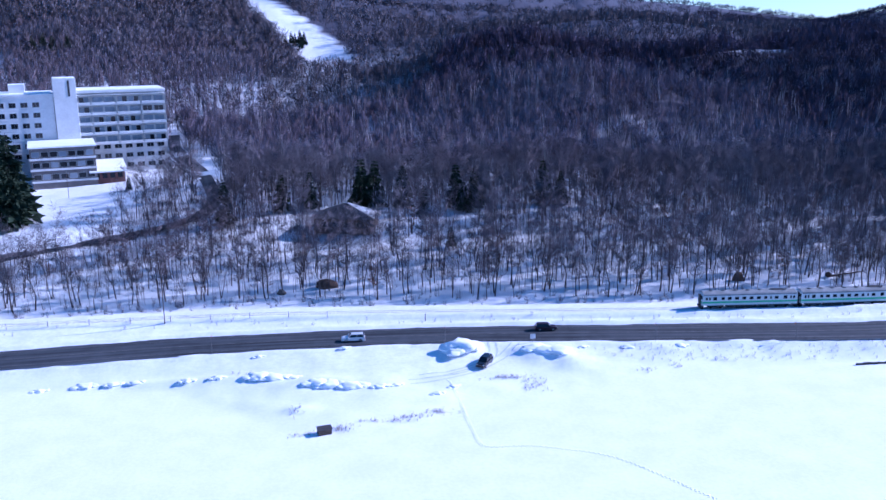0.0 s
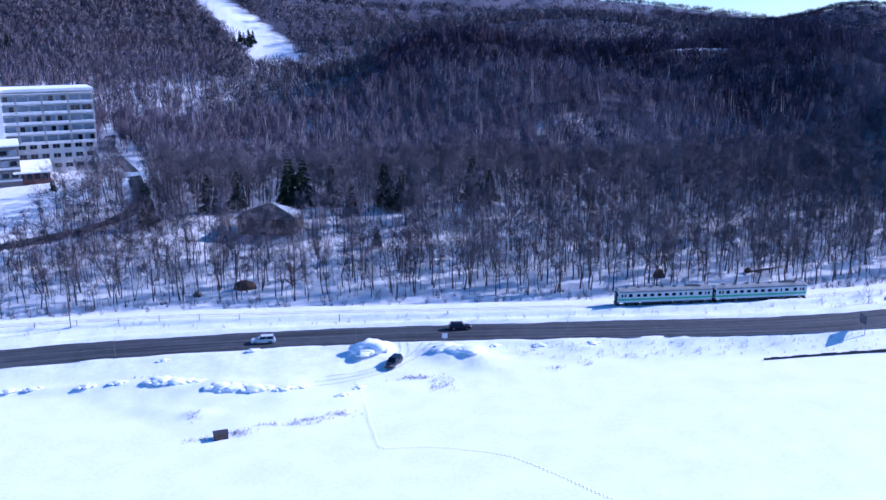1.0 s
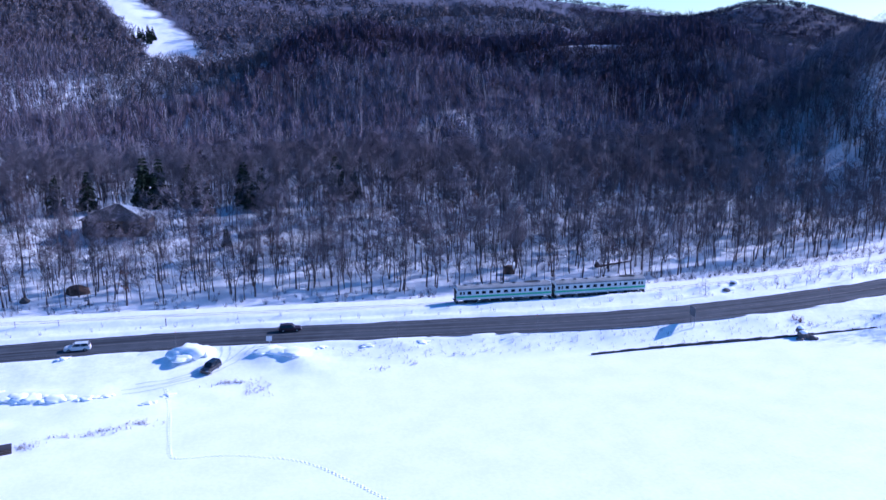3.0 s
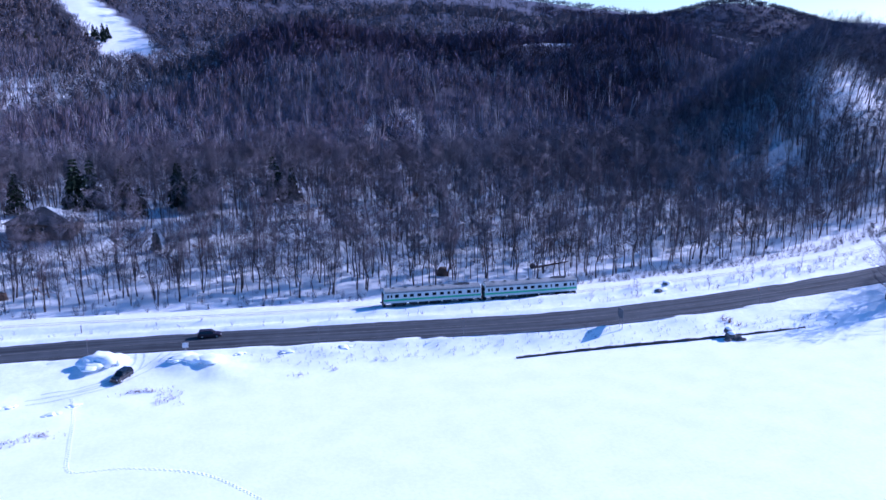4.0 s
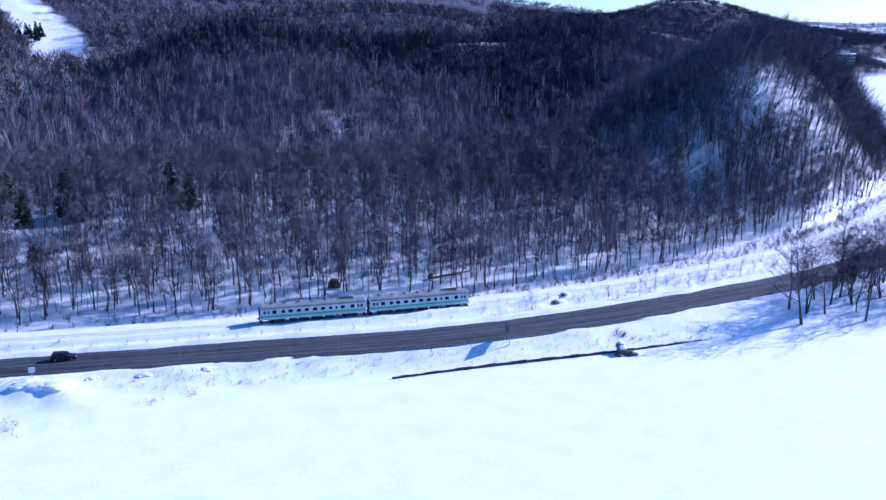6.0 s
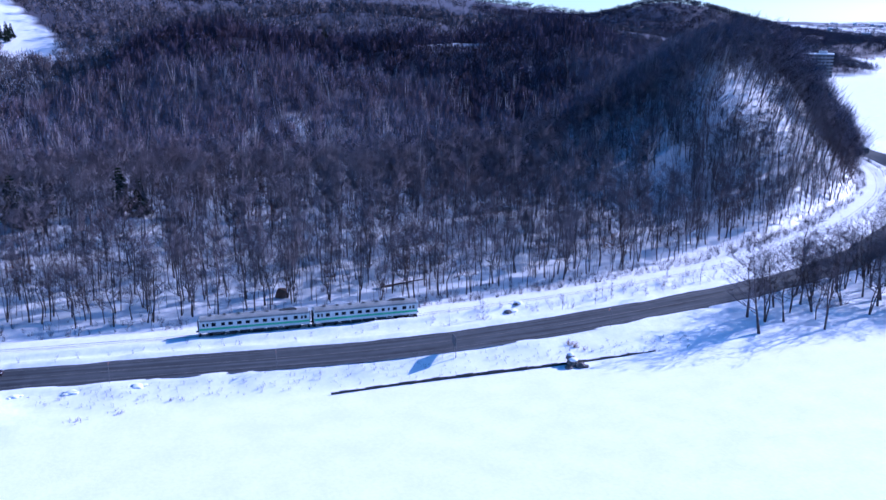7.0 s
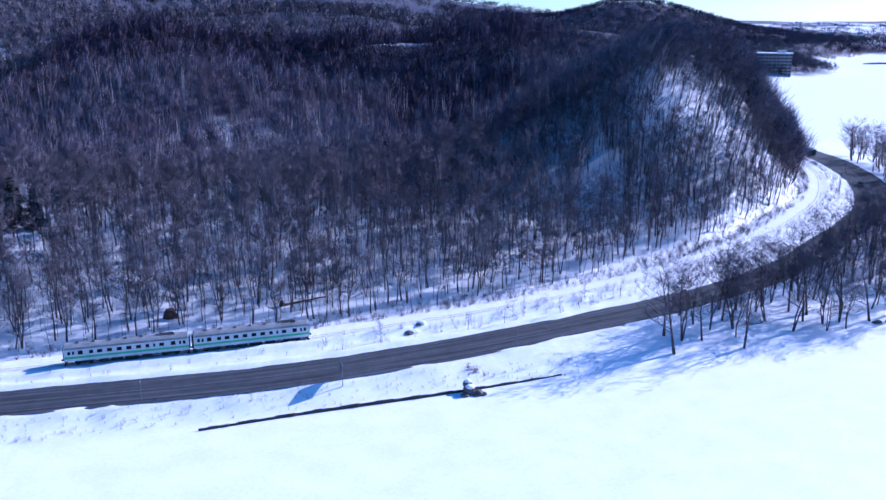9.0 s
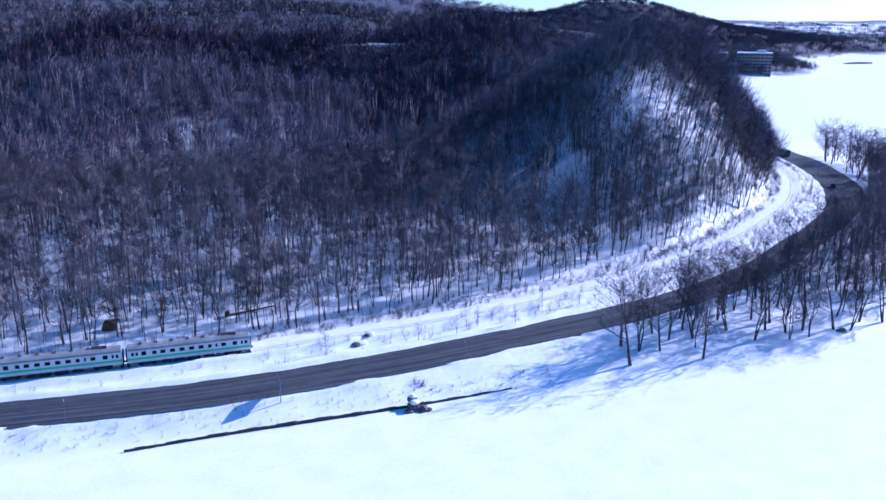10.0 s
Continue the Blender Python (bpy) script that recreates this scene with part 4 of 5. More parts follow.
def railcar(m, label):
    """A 21 m railcar: x along it, its middle at the rails' top."""
    car = thing("railcar", m, label, "train", "railcars of the train")
    L, W = 20.8, 2.9
    # ribbed body shell with a rounded shoulder
    outline = [(-W / 2, 0.95), (W / 2, 0.95), (W / 2, 3.05), (W / 2 - 0.10, 3.3), (W / 2 - 0.45, 3.52), (-W / 2 + 0.45, 3.52), (-W / 2 + 0.10, 3.3), (-W / 2, 3.05)]
    part("body", prism_ring(outline, -L / 2, L / 2, axis="x"), TRAIN_BODY, car, "pale grey painted steel body")
    roof_line = [(-W / 2 - 0.02, 3.06), (-W / 2 + 0.09, 3.32), (-W / 2 + 0.44, 3.53), (-0.55, 3.72), (0.55, 3.72), (W / 2 - 0.44, 3.53), (W / 2 - 0.09, 3.32), (W / 2 + 0.02, 3.06), (0, 3.0)]
    part("roof", prism_ring([(u, z + 0.025) for u, z in roof_line], -L / 2 + 0.15, L / 2 - 0.15, axis="x"), TRAIN_ROOF, car, "weathered grey roof")
    for k in range(7):
        at = -8.2 + k * 2.65
        vent = part("roof_vent", box((0.7, 0.6, 0.14), (at, 0, 3.80), 0.04), TRAIN_ROOF, car)
        part("cowl", box((0.4, 0.7, 0.07), (at, 0, 3.89), 0.02), STEEL_DARK, vent)
    part("radiator_housing", box((2.4, 1.2, 0.16), (6.6, 0.2, 3.80), 0.05), STEEL_DARK, car)
    part("exhaust", rod((7.9, -0.5, 3.7), (7.9, -0.5, 4.15), 0.12, 0.12), STEEL_DARK, car)
    for side in (-1, 1):
        y = side * (W / 2 + 0.006)
        part("green_band", box((L - 0.1, 0.012, 0.42), (0, y, 1.62)), TRAIN_GREEN, car, "green waist band")
        # doors near both ends, with their own glass
        for dx in (-7.7, 7.7):
            door = part("door", box((1.25, 0.03, 2.05), (dx, y, 2.02), 0.01), TRAIN_BODY, car)
            part("door_pane", box((0.8, 0.03, 0.72), (dx, y + side * 0.012, 2.48)), GLASS_DARK, door)
            part("door_band", box((1.27, 0.02, 0.42), (dx, y + side * 0.012, 1.62)), TRAIN_GREEN, door)
        for wx, ww in ((-9.55, 0.45), (-8.85, 0.35), (-5.95, 0.7), (-4.55, 0.85), (-2.95, 0.85), (-1.35, 0.85), (0.25, 0.85), (1.85, 0.85), (3.35, 0.6), (4.5, 0.35), (5.75, 0.8), (8.9, 0.35), (9.6, 0.45)):
            window = part("window", box((ww + 0.10, 0.02, 0.74), (wx, y, 2.46), 0.008), TRAIN_BODY, car)
            part("pane", box((ww, 0.02, 0.62), (wx, y + side * 0.009, 2.46)), GLASS_DARK, window)
    for end in (-1, 1):
        x = end * (L / 2 + 0.006)
        part("gangway", box((0.5, 0.95, 2.15), (x, 0, 2.05), 0.04), STEEL_DARK, car)
        part("end_band", box((0.012, W - 0.1, 0.36), (x, 0, 1.56)), TRAIN_GREEN, car)
        for side in (-1, 1):
            part("cab_window", box((0.03, 0.72, 0.72), (x, side * 0.95, 2.62), 0.01), GLASS_DARK, car)
            part("headlamp", rod((x, side * 0.38, 3.36), (x + end * 0.1, side * 0.38, 3.36), 0.13, 0.13), LAMP_CLEAR, car)
            part("tail_lamp", rod((x, side * 1.05, 1.9), (x + end * 0.05, side * 1.05, 1.9), 0.09, 0.09), LAMP_RED, car)
        part("coupler", box((0.7, 0.28, 0.28), (end * (L / 2 + 0.25), 0, 0.85), 0.04), STEEL_DARK, car)
        part("snow_plough", prism_ring([(end * 0.0, 0.15), (end * 0.5, 0.15), (end * 0.25, 0.75), (end * 0.0, 0.85)], -1.2, 1.2), STEEL_DARK, car).location.x = end * (L / 2 - 0.35)
    for dx in (-7.2, 7.2):
        bogie = part("bogie", box((3.2, 2.2, 0.42), (dx, 0, 0.62), 0.06), STEEL_DARK, car)
        for wx in (-1.05, 1.05):
            for side in (-1, 1):
                part("wheel", rod((dx + wx, side * 0.5, 0.43), (dx + wx, side * 0.65, 0.43), 0.43, 0.43, 14), RUST_STEEL, bogie)
    for dx, w, d in ((-4.1, 1.6, 0.55), (-1.9, 1.9, 0.62), (0.6, 2.2, 0.66), (3.2, 1.8, 0.55), (4.8, 0.8, 0.4)):
        part("underfloor_box", box((w, 2.3, d), (dx, 0, 0.93 - d / 2), 0.04), STEEL_DARK, car)
    part("step_bar", box((1.1, 0.12, 0.1), (4.9, -1.38, 0.72)), STEEL_GREY, car)
    return car


start_run = np.interp(67.2, tl[:, 0], tl_run)
for k in range(2):
    x, y, ang = on_track(start_run + 10.7 + 21.6 * k)
    railcar(pose(x, y, RAIL_TOP, 0, 0, ang), "pale grey diesel railcar with a green waist band")

# rails, all but sunk in the snow
rail_line = smooth_line(TRACK, 5)
for side, name in ((0.535, "rail"), (-0.535, "rail")):
    ob = ribbon(name, rail_line, lambda run, x: np.full(len(run), 0.06), lambda x, y: np.full(len(x), RAIL_TOP + 0.05), RUST_STEEL, across=1, offset=side)
    tagged(ob, "rusty rail half sunk in snow", "rail", "rails of the single track", "structure")

# ---- road vehicles ----


def motor_car(m, label, paint, length=4.3, width=1.7, height=1.5, kind="estate", name="car"):
    """x along the car, wheels on z = 0."""
    car = thing(name, m, label, "car", "cars on and beside the road")
    h, L, W = height, length / 2, width / 2
    waist, roof = h * 0.60, h
    tail = {"saloon": (-0.62, -0.36), "estate": (-0.97, -0.84), "van": (-0.99, -0.94)}[kind]
    nose = {"saloon": (0.42, 0.10), "estate": (0.46, 0.18), "van": (0.74, 0.42)}[kind]
    low = [(-L, 0.34), (-L + 0.08, 0.22), (L - 0.12, 0.22), (L, 0.38), (L - 0.02, waist * 0.80), (L - 0.25, waist * 0.92), (nose[0] * L, waist + 0.02), (tail[0] * L, waist + 0.03), (-L + 0.03, waist * 0.96)]
    body = prism_ring(low, -W, W)
    bmesh.ops.bevel(body, geom=[e for e in body.edges if abs(e.verts[0].co.y - e.verts[1].co.y) < 1e-4], offset=0.13, segments=3, affect="EDGES")
    part("body", body, paint, car, smooth=False)
    cabin = bmesh.new()
    lower = [(nose[0] * L, waist), (tail[0] * L, waist)]
    upper = [(nose[1] * L, roof), (tail[1] * L, roof)]
    vs = []
    for (u, z), inset in ((lower[0], 0.06), (upper[0], 0.24), (upper[1], 0.24), (lower[1], 0.06)):
        vs.append((cabin.verts.new((u, -W + inset, z)), cabin.verts.new((u, W - inset, z))))
    for a, b in zip(vs, vs[1:] + vs[:1]):
        cabin.faces.new((a[0], a[1], b[1], b[0]))
    cabin.faces.new([v[0] for v in vs])
    cabin.faces.new([v[1] for v in vs][::-1])
    bmesh.ops.recalc_face_normals(cabin, faces=cabin.faces)
    bmesh.ops.bevel(cabin, geom=list(cabin.edges), offset=0.11, segments=3, affect="EDGES")
    part("cabin", cabin, GLASS_DARK, car, "dark tinted glass")
    top = box(((nose[1] - tail[1]) * L * 0.97, width - 0.46, 0.06), ((nose[1] + tail[1]) / 2 * L, 0, roof - 0.012), 0.025)
    part("roof", top, paint, car)
    mid = (nose[0] + tail[0]) / 2 * L
    for side in (-1, 1):
        for u0, u1 in ((mid, (nose[1] + tail[1]) / 2 * L), (tail[0] * L + 0.08, tail[1] * L + 0.06), (nose[0] * L - 0.05, nose[1] * L - 0.02)):
            part("pillar", rod((u0, side * (W - 0.05), waist), (u1, side * (W - 0.23), roof), 0.045, 0.04, 5), paint, car)
        part("mirror", box((0.12, 0.2, 0.14), (nose[0] * L - 0.15, side * (W + 0.08), waist + 0.08), 0.03), paint, car)
        part("headlight", box((0.10, 0.36, 0.14), (L - 0.06, side * (W - 0.27), waist * 0.76), 0.03), LAMP_CLEAR, car)
        part("tail_light", box((0.08, 0.22, 0.26), (-L + 0.01, side * (W - 0.18), waist * 0.82), 0.02), LAMP_RED, car)
        for u in (L * 0.62, -L * 0.60):
            wheel = part("wheel", rod((u, side * (W - 0.18), 0.32), (u, side * (W + 0.015), 0.32), 0.32, 0.32, 16), RUBBER, car)
            part("rim", rod((u, side * (W - 0.02), 0.32), (u, side * (W + 0.03), 0.32), 0.19, 0.17, 10), STEEL_GREY, wheel)
    part("bumper", box((0.12, width * 0.92, 0.2), (L - 0.02, 0, 0.36), 0.04), paint, car)
    part("bumper", box((0.12, width * 0.92, 0.2), (-L + 0.02, 0, 0.38), 0.04), paint, car)
    return car


ROAD_Z = 2.425
motor_car(pose(32.5, 168.3, ROAD_Z, 0, 0, -1.5), "dark plum estate car driving on the road", PAINT_PLUM, 4.4, 1.72, 1.45, "estate")
motor_car(pose(-6.4, 165.0, ROAD_Z, 0, 0, 182), "silver estate car driving on the road", PAINT_SILVER, 4.6, 1.75, 1.5, "estate")
motor_car(pose(18.2, 153.0, ground_at(18.2, 153.0) - 0.02, 0, 0, 241), "black off-road car parked on snow by the lake", PAINT_BLACK, 4.5, 1.8, 1.65, "estate")
motor_car(pose(330.8, 279.0, ROAD_Z, 0, 0, 236), "dark car on the bend of the road", PAINT_BLACK, 4.3, 1.7, 1.5, "estate")
motor_car(pose(312.9, 257.4, ROAD_Z, 0, 0, 228), "dark car on the bend of the road", PAINT_PLUM, 4.3, 1.7, 1.5, "saloon")
lorry = thing("bus", pose(366.5, 349.5, ROAD_Z, 0, 0, 69), "dark green bus at the far bend", "bus", "cars on and beside the road")
part("body", box((9.5, 2.4, 2.5), (0, 0, 1.65), 0.12), mottled("bus_paint", (0.018, 0.045, 0.05), (0.03, 0.07, 0.075), 2.0, 0.4), lorry)
for side in (-1, 1):
    part("window_band", box((8.6, 0.03, 0.8), (0, side * 1.205, 2.1)), GLASS_DARK, lorry)
    for u in (-3.0, 3.0):
        part("wheel", rod((u, side * 0.9, 0.48), (u, side * 1.18, 0.48), 0.48, 0.48, 14), RUBBER, lorry)

# ---- the hotel ----


def window_row(parent, xs, z, y, w, h):
    for x in xs:
        win = part("window", box((w + 0.2, 0.10, h + 0.2), (x, y, z), 0.02), STEEL_GREY, parent)
        part("pane", box((w, 0.05, h), (x, y - 0.06, z)), GLASS_DARK, win)
        part("mullion", box((0.08, 0.04, h), (x, y - 0.09, z)), STEEL_GREY, win)


HB = 7.0
SITE = pose(-79.8, 336, -1.0, 0, 0, 20) @ pose(78, -336, 0)
hotel = thing("hotel", SITE, "large white concrete hotel with rows of balconies", "hotel")
part("balcony_block", box((34.5, 15, 41.4 - HB), (-95.0, 344.6, (41.4 + HB) / 2)), WALL_GREY, hotel)
part("roof_edge", box((35.2, 16.6, 0.9), (-95.0, 344.0, 41.3), 0.05), WALL_WHITE, hotel, "snow-covered flat roof edge")
part("roof_snow", box((34.0, 15.4, 0.35), (-95.0, 344.0, 41.9), 0.12), SNOW, hotel, "snow lying on the flat roof")
for k in range(6):
    zf = 23.0 + 3.55 * k - 0.55
    part("floor_slab", box((34.4, 1.7, 0.28), (-95.0, 336.3, zf), 0.02), WALL_WHITE, hotel)
    if k == 5:
        continue
    for b in range(4):
        bx = -107.6 + 8.55 * b
        rail = part("balcony_front", box((8.0, 0.14, 0.85), (bx, 335.45, zf + 0.55), 0.02), WALL_WHITE, hotel)
        part("partition", box((0.16, 1.5, 3.1), (bx + 4.25, 336.3, zf + 1.7)), WALL_GREY, hotel)
        for s in (-2.0, 2.0):
            win = part("window", box((3.3, 0.08, 2.1), (bx + s, 337.06, zf + 1.7), 0.02), STEEL_GREY, hotel)
            part("pane", box((1.5, 0.05, 1.9), (bx + s - 0.8, 337.0, zf + 1.7)), GLASS_BLUE if (k * 3 + b) % 4 else GLASS_DARK, win)
            part("pane", box((1.5, 0.05, 1.9), (bx + s + 0.8, 337.0, zf + 1.7)), GLASS_DARK if (k + b) % 3 == 0 else GLASS_BLUE, win)
for zr in (21.4, 18.0, 14.4):
    window_row(hotel, [-80.3 - 3.75 * i for i in range(8)], zr, 337.06, 2.3, 1.5)
tower = part("lift_tower", box((7.6, 9.0, 46.2 - HB), (-111.5, 339.6, (46.2 + HB) / 2), 0.05), WALL_WHITE, hotel, "plain white lift tower")
part("slot", box((0.7, 0.1, 5.5), (-110.2, 335.06, 42.8)), GLASS_DARK, tower)
part("tower_snow", box((7.2, 8.6, 0.3), (-111.5, 339.6, 46.35), 0.1), SNOW, tower)
part("white_wing", box((72, 15, 40.6 - HB), (-151.5, 343.9, (40.6 + HB) / 2)), WALL_WHITE, hotel, "white rendered wing")
part("wing_roof", box((72.6, 15.8, 0.7), (-151.5, 343.9, 40.7), 0.05), WALL_WHITE, hotel)
part("wing_snow", box((71.5, 14.8, 0.35), (-151.5, 343.9, 41.2), 0.12), SNOW, hotel)
for zr in (37.4, 33.8, 30.2, 26.6, 23.0, 19.4):
    window_row(hotel, [-121.3 - 3.75 * i for i in range(12)], zr, 336.36, 2.1, 1.6)
    part("string_course", box((71.8, 0.12, 0.3), (-151.5, 336.35, zr - 1.5), 0.02), WALL_WHITE, hotel)
penthouse = part("penthouse", box((5.2, 5, 3.2), (-127, 344, 42.5), 0.05), WALL_WHITE, hotel)
part("penthouse_snow", box((5.3, 5.1, 0.3), (-127, 344, 44.2), 0.1), SNOW, penthouse)
annex = thing("hotel_annex", SITE @ pose(-2.6, 0, 1.4), "low glazed annex with a snowy roof", "building")
part("annex_wall", box((20.5, 19, 23.2 - HB), (-112, 325.5, (23.2 + HB) / 2)), mottled("dark_cladding", (0.12, 0.11, 0.11), (0.19, 0.175, 0.17), 3.0, 0.7), annex)
part("annex_roof", box((21.4, 20, 0.5), (-112, 325.2, 23.4), 0.05), SNOW, annex)
for k, zr in enumerate((21.0, 17.4, 13.4)):
    part("band", box((20.9, 0.3, 0.7), (-112, 315.9, zr - 1.6), 0.02), WALL_WHITE, annex)
    for i in range(7):
        w = part("window", box((2.5, 0.1, 1.9), (-120.4 + 2.8 * i, 315.95, zr), 0.02), STEEL_GREY, annex)
        part("pane", box((2.2, 0.06, 1.6), (-120.4 + 2.8 * i, 315.88, zr)), GLASS_DARK if (i + k) % 3 else GLASS_BLUE, w)
porch = thing("entrance_porch", SITE @ pose(-4.4, 0, 0.4), "brick entrance porch under a snowy roof", "porch")
part("porch_wall", box((10.5, 18, 15.4 - HB), (-96.2, 325.5, (15.4 + HB) / 2)), BRICK_RED, porch)
roof = box((12.5, 20.5, 0.5), (-96.2, 325.2, 15.8), 0.08, turn=Euler((radians(4), 0, 0)).to_matrix().to_4x4())
part("porch_roof", roof, SNOW, porch, "snow-covered roof")
for i in range(4):
    part("porch_window", box((1.6, 0.1, 1.8), (-100 + 2.5 * i, 316.4, 13.6)), GLASS_DARK, porch)

# ---- pavilion in the wood ----
hz = 8.0
pavilion = thing("pavilion", pose(-10.4, 243, hz, 0, 0, -12), "low brown pavilion with a hipped roof partly under snow", "pavilion")
part("wall", box((16.0, 9.4, 4.4), (0, 0, 1.2)), BROWN_WOOD, pavilion)


def hip_roof(hx, hy, eave, ridge, rise_to, bm=None):
    b = bm or bmesh.new()
    e = [b.verts.new(p) for p in ((-hx, -hy, eave), (hx, -hy, eave), (hx, hy, eave), (-hx, hy, eave))]
    r = [b.verts.new((-ridge, 0, rise_to)), b.verts.new((ridge, 0, rise_to))]
    for f in ((e[0], e[1], r[1], r[0]), (e[1], e[2], r[1]), (e[2], e[3], r[0], r[1]), (e[3], e[0], r[0]), (e[3], e[2], e[1], e[0])):
        b.faces.new(f)
    return b


part("roof", hip_roof(9.0, 5.6, 3.3, 0.8, 6.8), ROOF_BROWN, pavilion, "dark brown metal hipped roof")
snow_b = bmesh.new()
c = [snow_b.verts.new(p) for p in ((9.05, -4.6, 3.45), (9.05, 5.6, 3.4), (0.85, 0, 6.92), (-8.7, 5.6, 3.4), (-0.75, 0, 6.92), (0.9, -0.4, 6.7))]
snow_b.faces.new((c[0], c[1], c[2], c[5]))
snow_b.faces.new((c[1], c[3], c[4], c[2]))
bmesh.ops.solidify(snow_b, geom=list(snow_b.faces), thickness=-0.18)
part("roof_snow", snow_b, SNOW, pavilion, "snow on the sheltered roof slopes")
for i in range(4):
    part("window", box((1.8, 0.08, 1.2), (-4.8 + 3.2 * i, -4.74, 1.6)), GLASS_DARK, pavilion)

# access road to the hotel
acc_line = smooth_line(ACCESS, 2)
acc_z = heights(acc_line[:, 0], acc_line[:, 1])[0]
acc_z = np.convolve(np.pad(acc_z, 12, mode="edge"), np.ones(25) / 25, "valid") + 0.45


def access_height(x, y):
    near = ((x[:, None] - acc_line[None, :, 0]) ** 2 + (y[:, None] - acc_line[None, :, 1]) ** 2).argmin(1)
    return acc_z[near]


access = ribbon("access_road", acc_line, lambda run, x: np.full(len(run), 2.4), access_height, ASPHALT, across=4)
tagged(access, "narrow ploughed access road climbing to the hotel", "road", kind="structure")

# ---- on the shore ----
quay = thing("retaining_wall", pose(88.4, 150.4, 0, 0, 0, 2.2), "low dark timber and steel retaining wall at the ice edge", "wall", kind="structure")
for i in range(42):
    h = 0.55 - 0.25 * abs(i - 18) / 24 + 0.08 * math.sin(i * 1.7)
    part("pile_panel", box((1.5, 0.22, h + 0.5), (0.75 + 1.5 * i, 0.25 * math.sin(i * 0.17) + 0.012 * i, h / 2 - 0.25), 0.02), STEEL_DARK, quay)
    if i % 7 == 3:
        part("pile_head", rod((1.5 * i, 0.25 * math.sin(i * 0.17) + 0.012 * i - 0.16, -0.3), (1.5 * i, 0.25 * math.sin(i * 0.17) + 0.012 * i - 0.16, h + 0.25), 0.12, 0.10), BROWN_WOOD, quay)

outfall = thing("outfall", pose(133, 151.2, 0), "snow-capped boulders at a drain outfall", "rocks")
for k, (x, y, z, r, s) in enumerate(((0, 0, 0.5, 1.1, 1.1), (1.3, -0.9, 0.2, 1.0, 0.6), (-1.0, -0.8, 0.1, 0.8, 0.5), (0.2, 1.2, 1.1, 0.9, 0.8), (2.2, -1.1, 0.05, 0.7, 0.4))):
    rock = part("boulder", rough_lump(r, r * 0.9, s, k + 3), ROCK, outfall)
    rock.location = (x, y, z)
for k, (x, y, z, r) in enumerate(((0.1, -0.1, 1.25, 0.85), (0.2, 1.2, 1.75, 0.6))):
    cap = part("snow_cap", rough_lump(r, r, 0.4, k + 9, amount=0.2), SNOW, outfall, smooth=True)
    cap.location = (x, y, z)

hide = thing("wooden_hide", pose(-10.0, 129.2, ground_at(-10.0, 129.2) - 0.1, 0, 0, 14) @ Matrix.Scale(0.78, 4), "small dark wooden hut standing on the snowy spit", "hut")
for k in range(9):
    part("board", box((0.29, 0.06, 1.2 + 0.05 * (k % 2)), (-1.22 + 0.305 * k, -0.8, 0.6), 0.01), BROWN_WOOD, hide)
part("back_wall", box((2.7, 0.06, 1.35), (0, 0.85, 0.67)), BROWN_WOOD, hide)
for side in (-1, 1):
    part("side_wall", box((0.06, 1.6, 1.25), (side * 1.36, 0, 0.62)), BROWN_WOOD, hide)
part("roof", box((3.0, 2.0, 0.09), (0, 0, 1.36), 0.02, turn=Euler((radians(5), 0, 0)).to_matrix().to_4x4()), ROOF_BROWN, hide)

# ---- signs and posts along the road ----


POST_GREY = mottled("weathered_post", (0.10, 0.10, 0.105), (0.18, 0.18, 0.185), 0.8, 0.6, 0.2)


def post_sign(x, y, z, height, board, label, name, mat, yaw=0.0, at=None):
    s = thing(name, pose(x, y, z, 0, 0, yaw), label, "sign")
    part("post", rod((0, 0, -0.5), (0, 0, height), 0.06, 0.05), STEEL_GREY, s)
    part("board", box(board, (0, -0.08, at if at is not None else height - board[2] / 2), 0.01), mat, s)
    return s


post_sign(28.5, 160.6, ground_at(28.5, 160.6), 1.7, (1.05, 0.05, 0.95), "pale square road sign on a short post", "road_sign", SIGN_WHITE)
big = thing("direction_sign", pose(112.4, 157.6, ground_at(112.4, 157.6)), "large road sign on two posts standing edge-on beside the road", "sign")
for dy in (-0.75, 0.75):
    part("post", rod((0, dy, -0.8), (0, dy, 3.6), 0.07, 0.06), POST_GREY, big)
part("board", box((0.06, 2.4, 1.9), (-0.1, 0, 2.65), 0.01), POST_GREY, big, "grey back of the sign board")
for z in (2.0, 3.3):
    part("rail", box((0.05, 2.2, 0.08), (-0.05, 0, z), 0.01), STEEL_GREY, big)
for x, y in ((52.6, 159.6), (11.5, 161.9), (-33, 160.4), (80.2, 158.4), (-75, 154.2), (146.3, 162.6)):
    a = thing("snow_pole", pose(x, y, ground_at(x, y) - 0.1), "slim steel snow pole with a down arrow at the road edge", "pole", "snow poles along the road")
    part("post", rod((0, 0, -0.4), (0, 0, 3.6), 0.04, 0.03), POST_GREY, a)
    part("arm", rod((0, 0, 3.55), (0, 0.7, 3.65), 0.035, 0.03), STEEL_GREY, a)
    part("arrow", prism_ring([(0.5, 3.55), (0.9, 3.55), (0.7, 3.1)], -0.02, 0.02, axis="x"), SIGN_ORANGE, a)
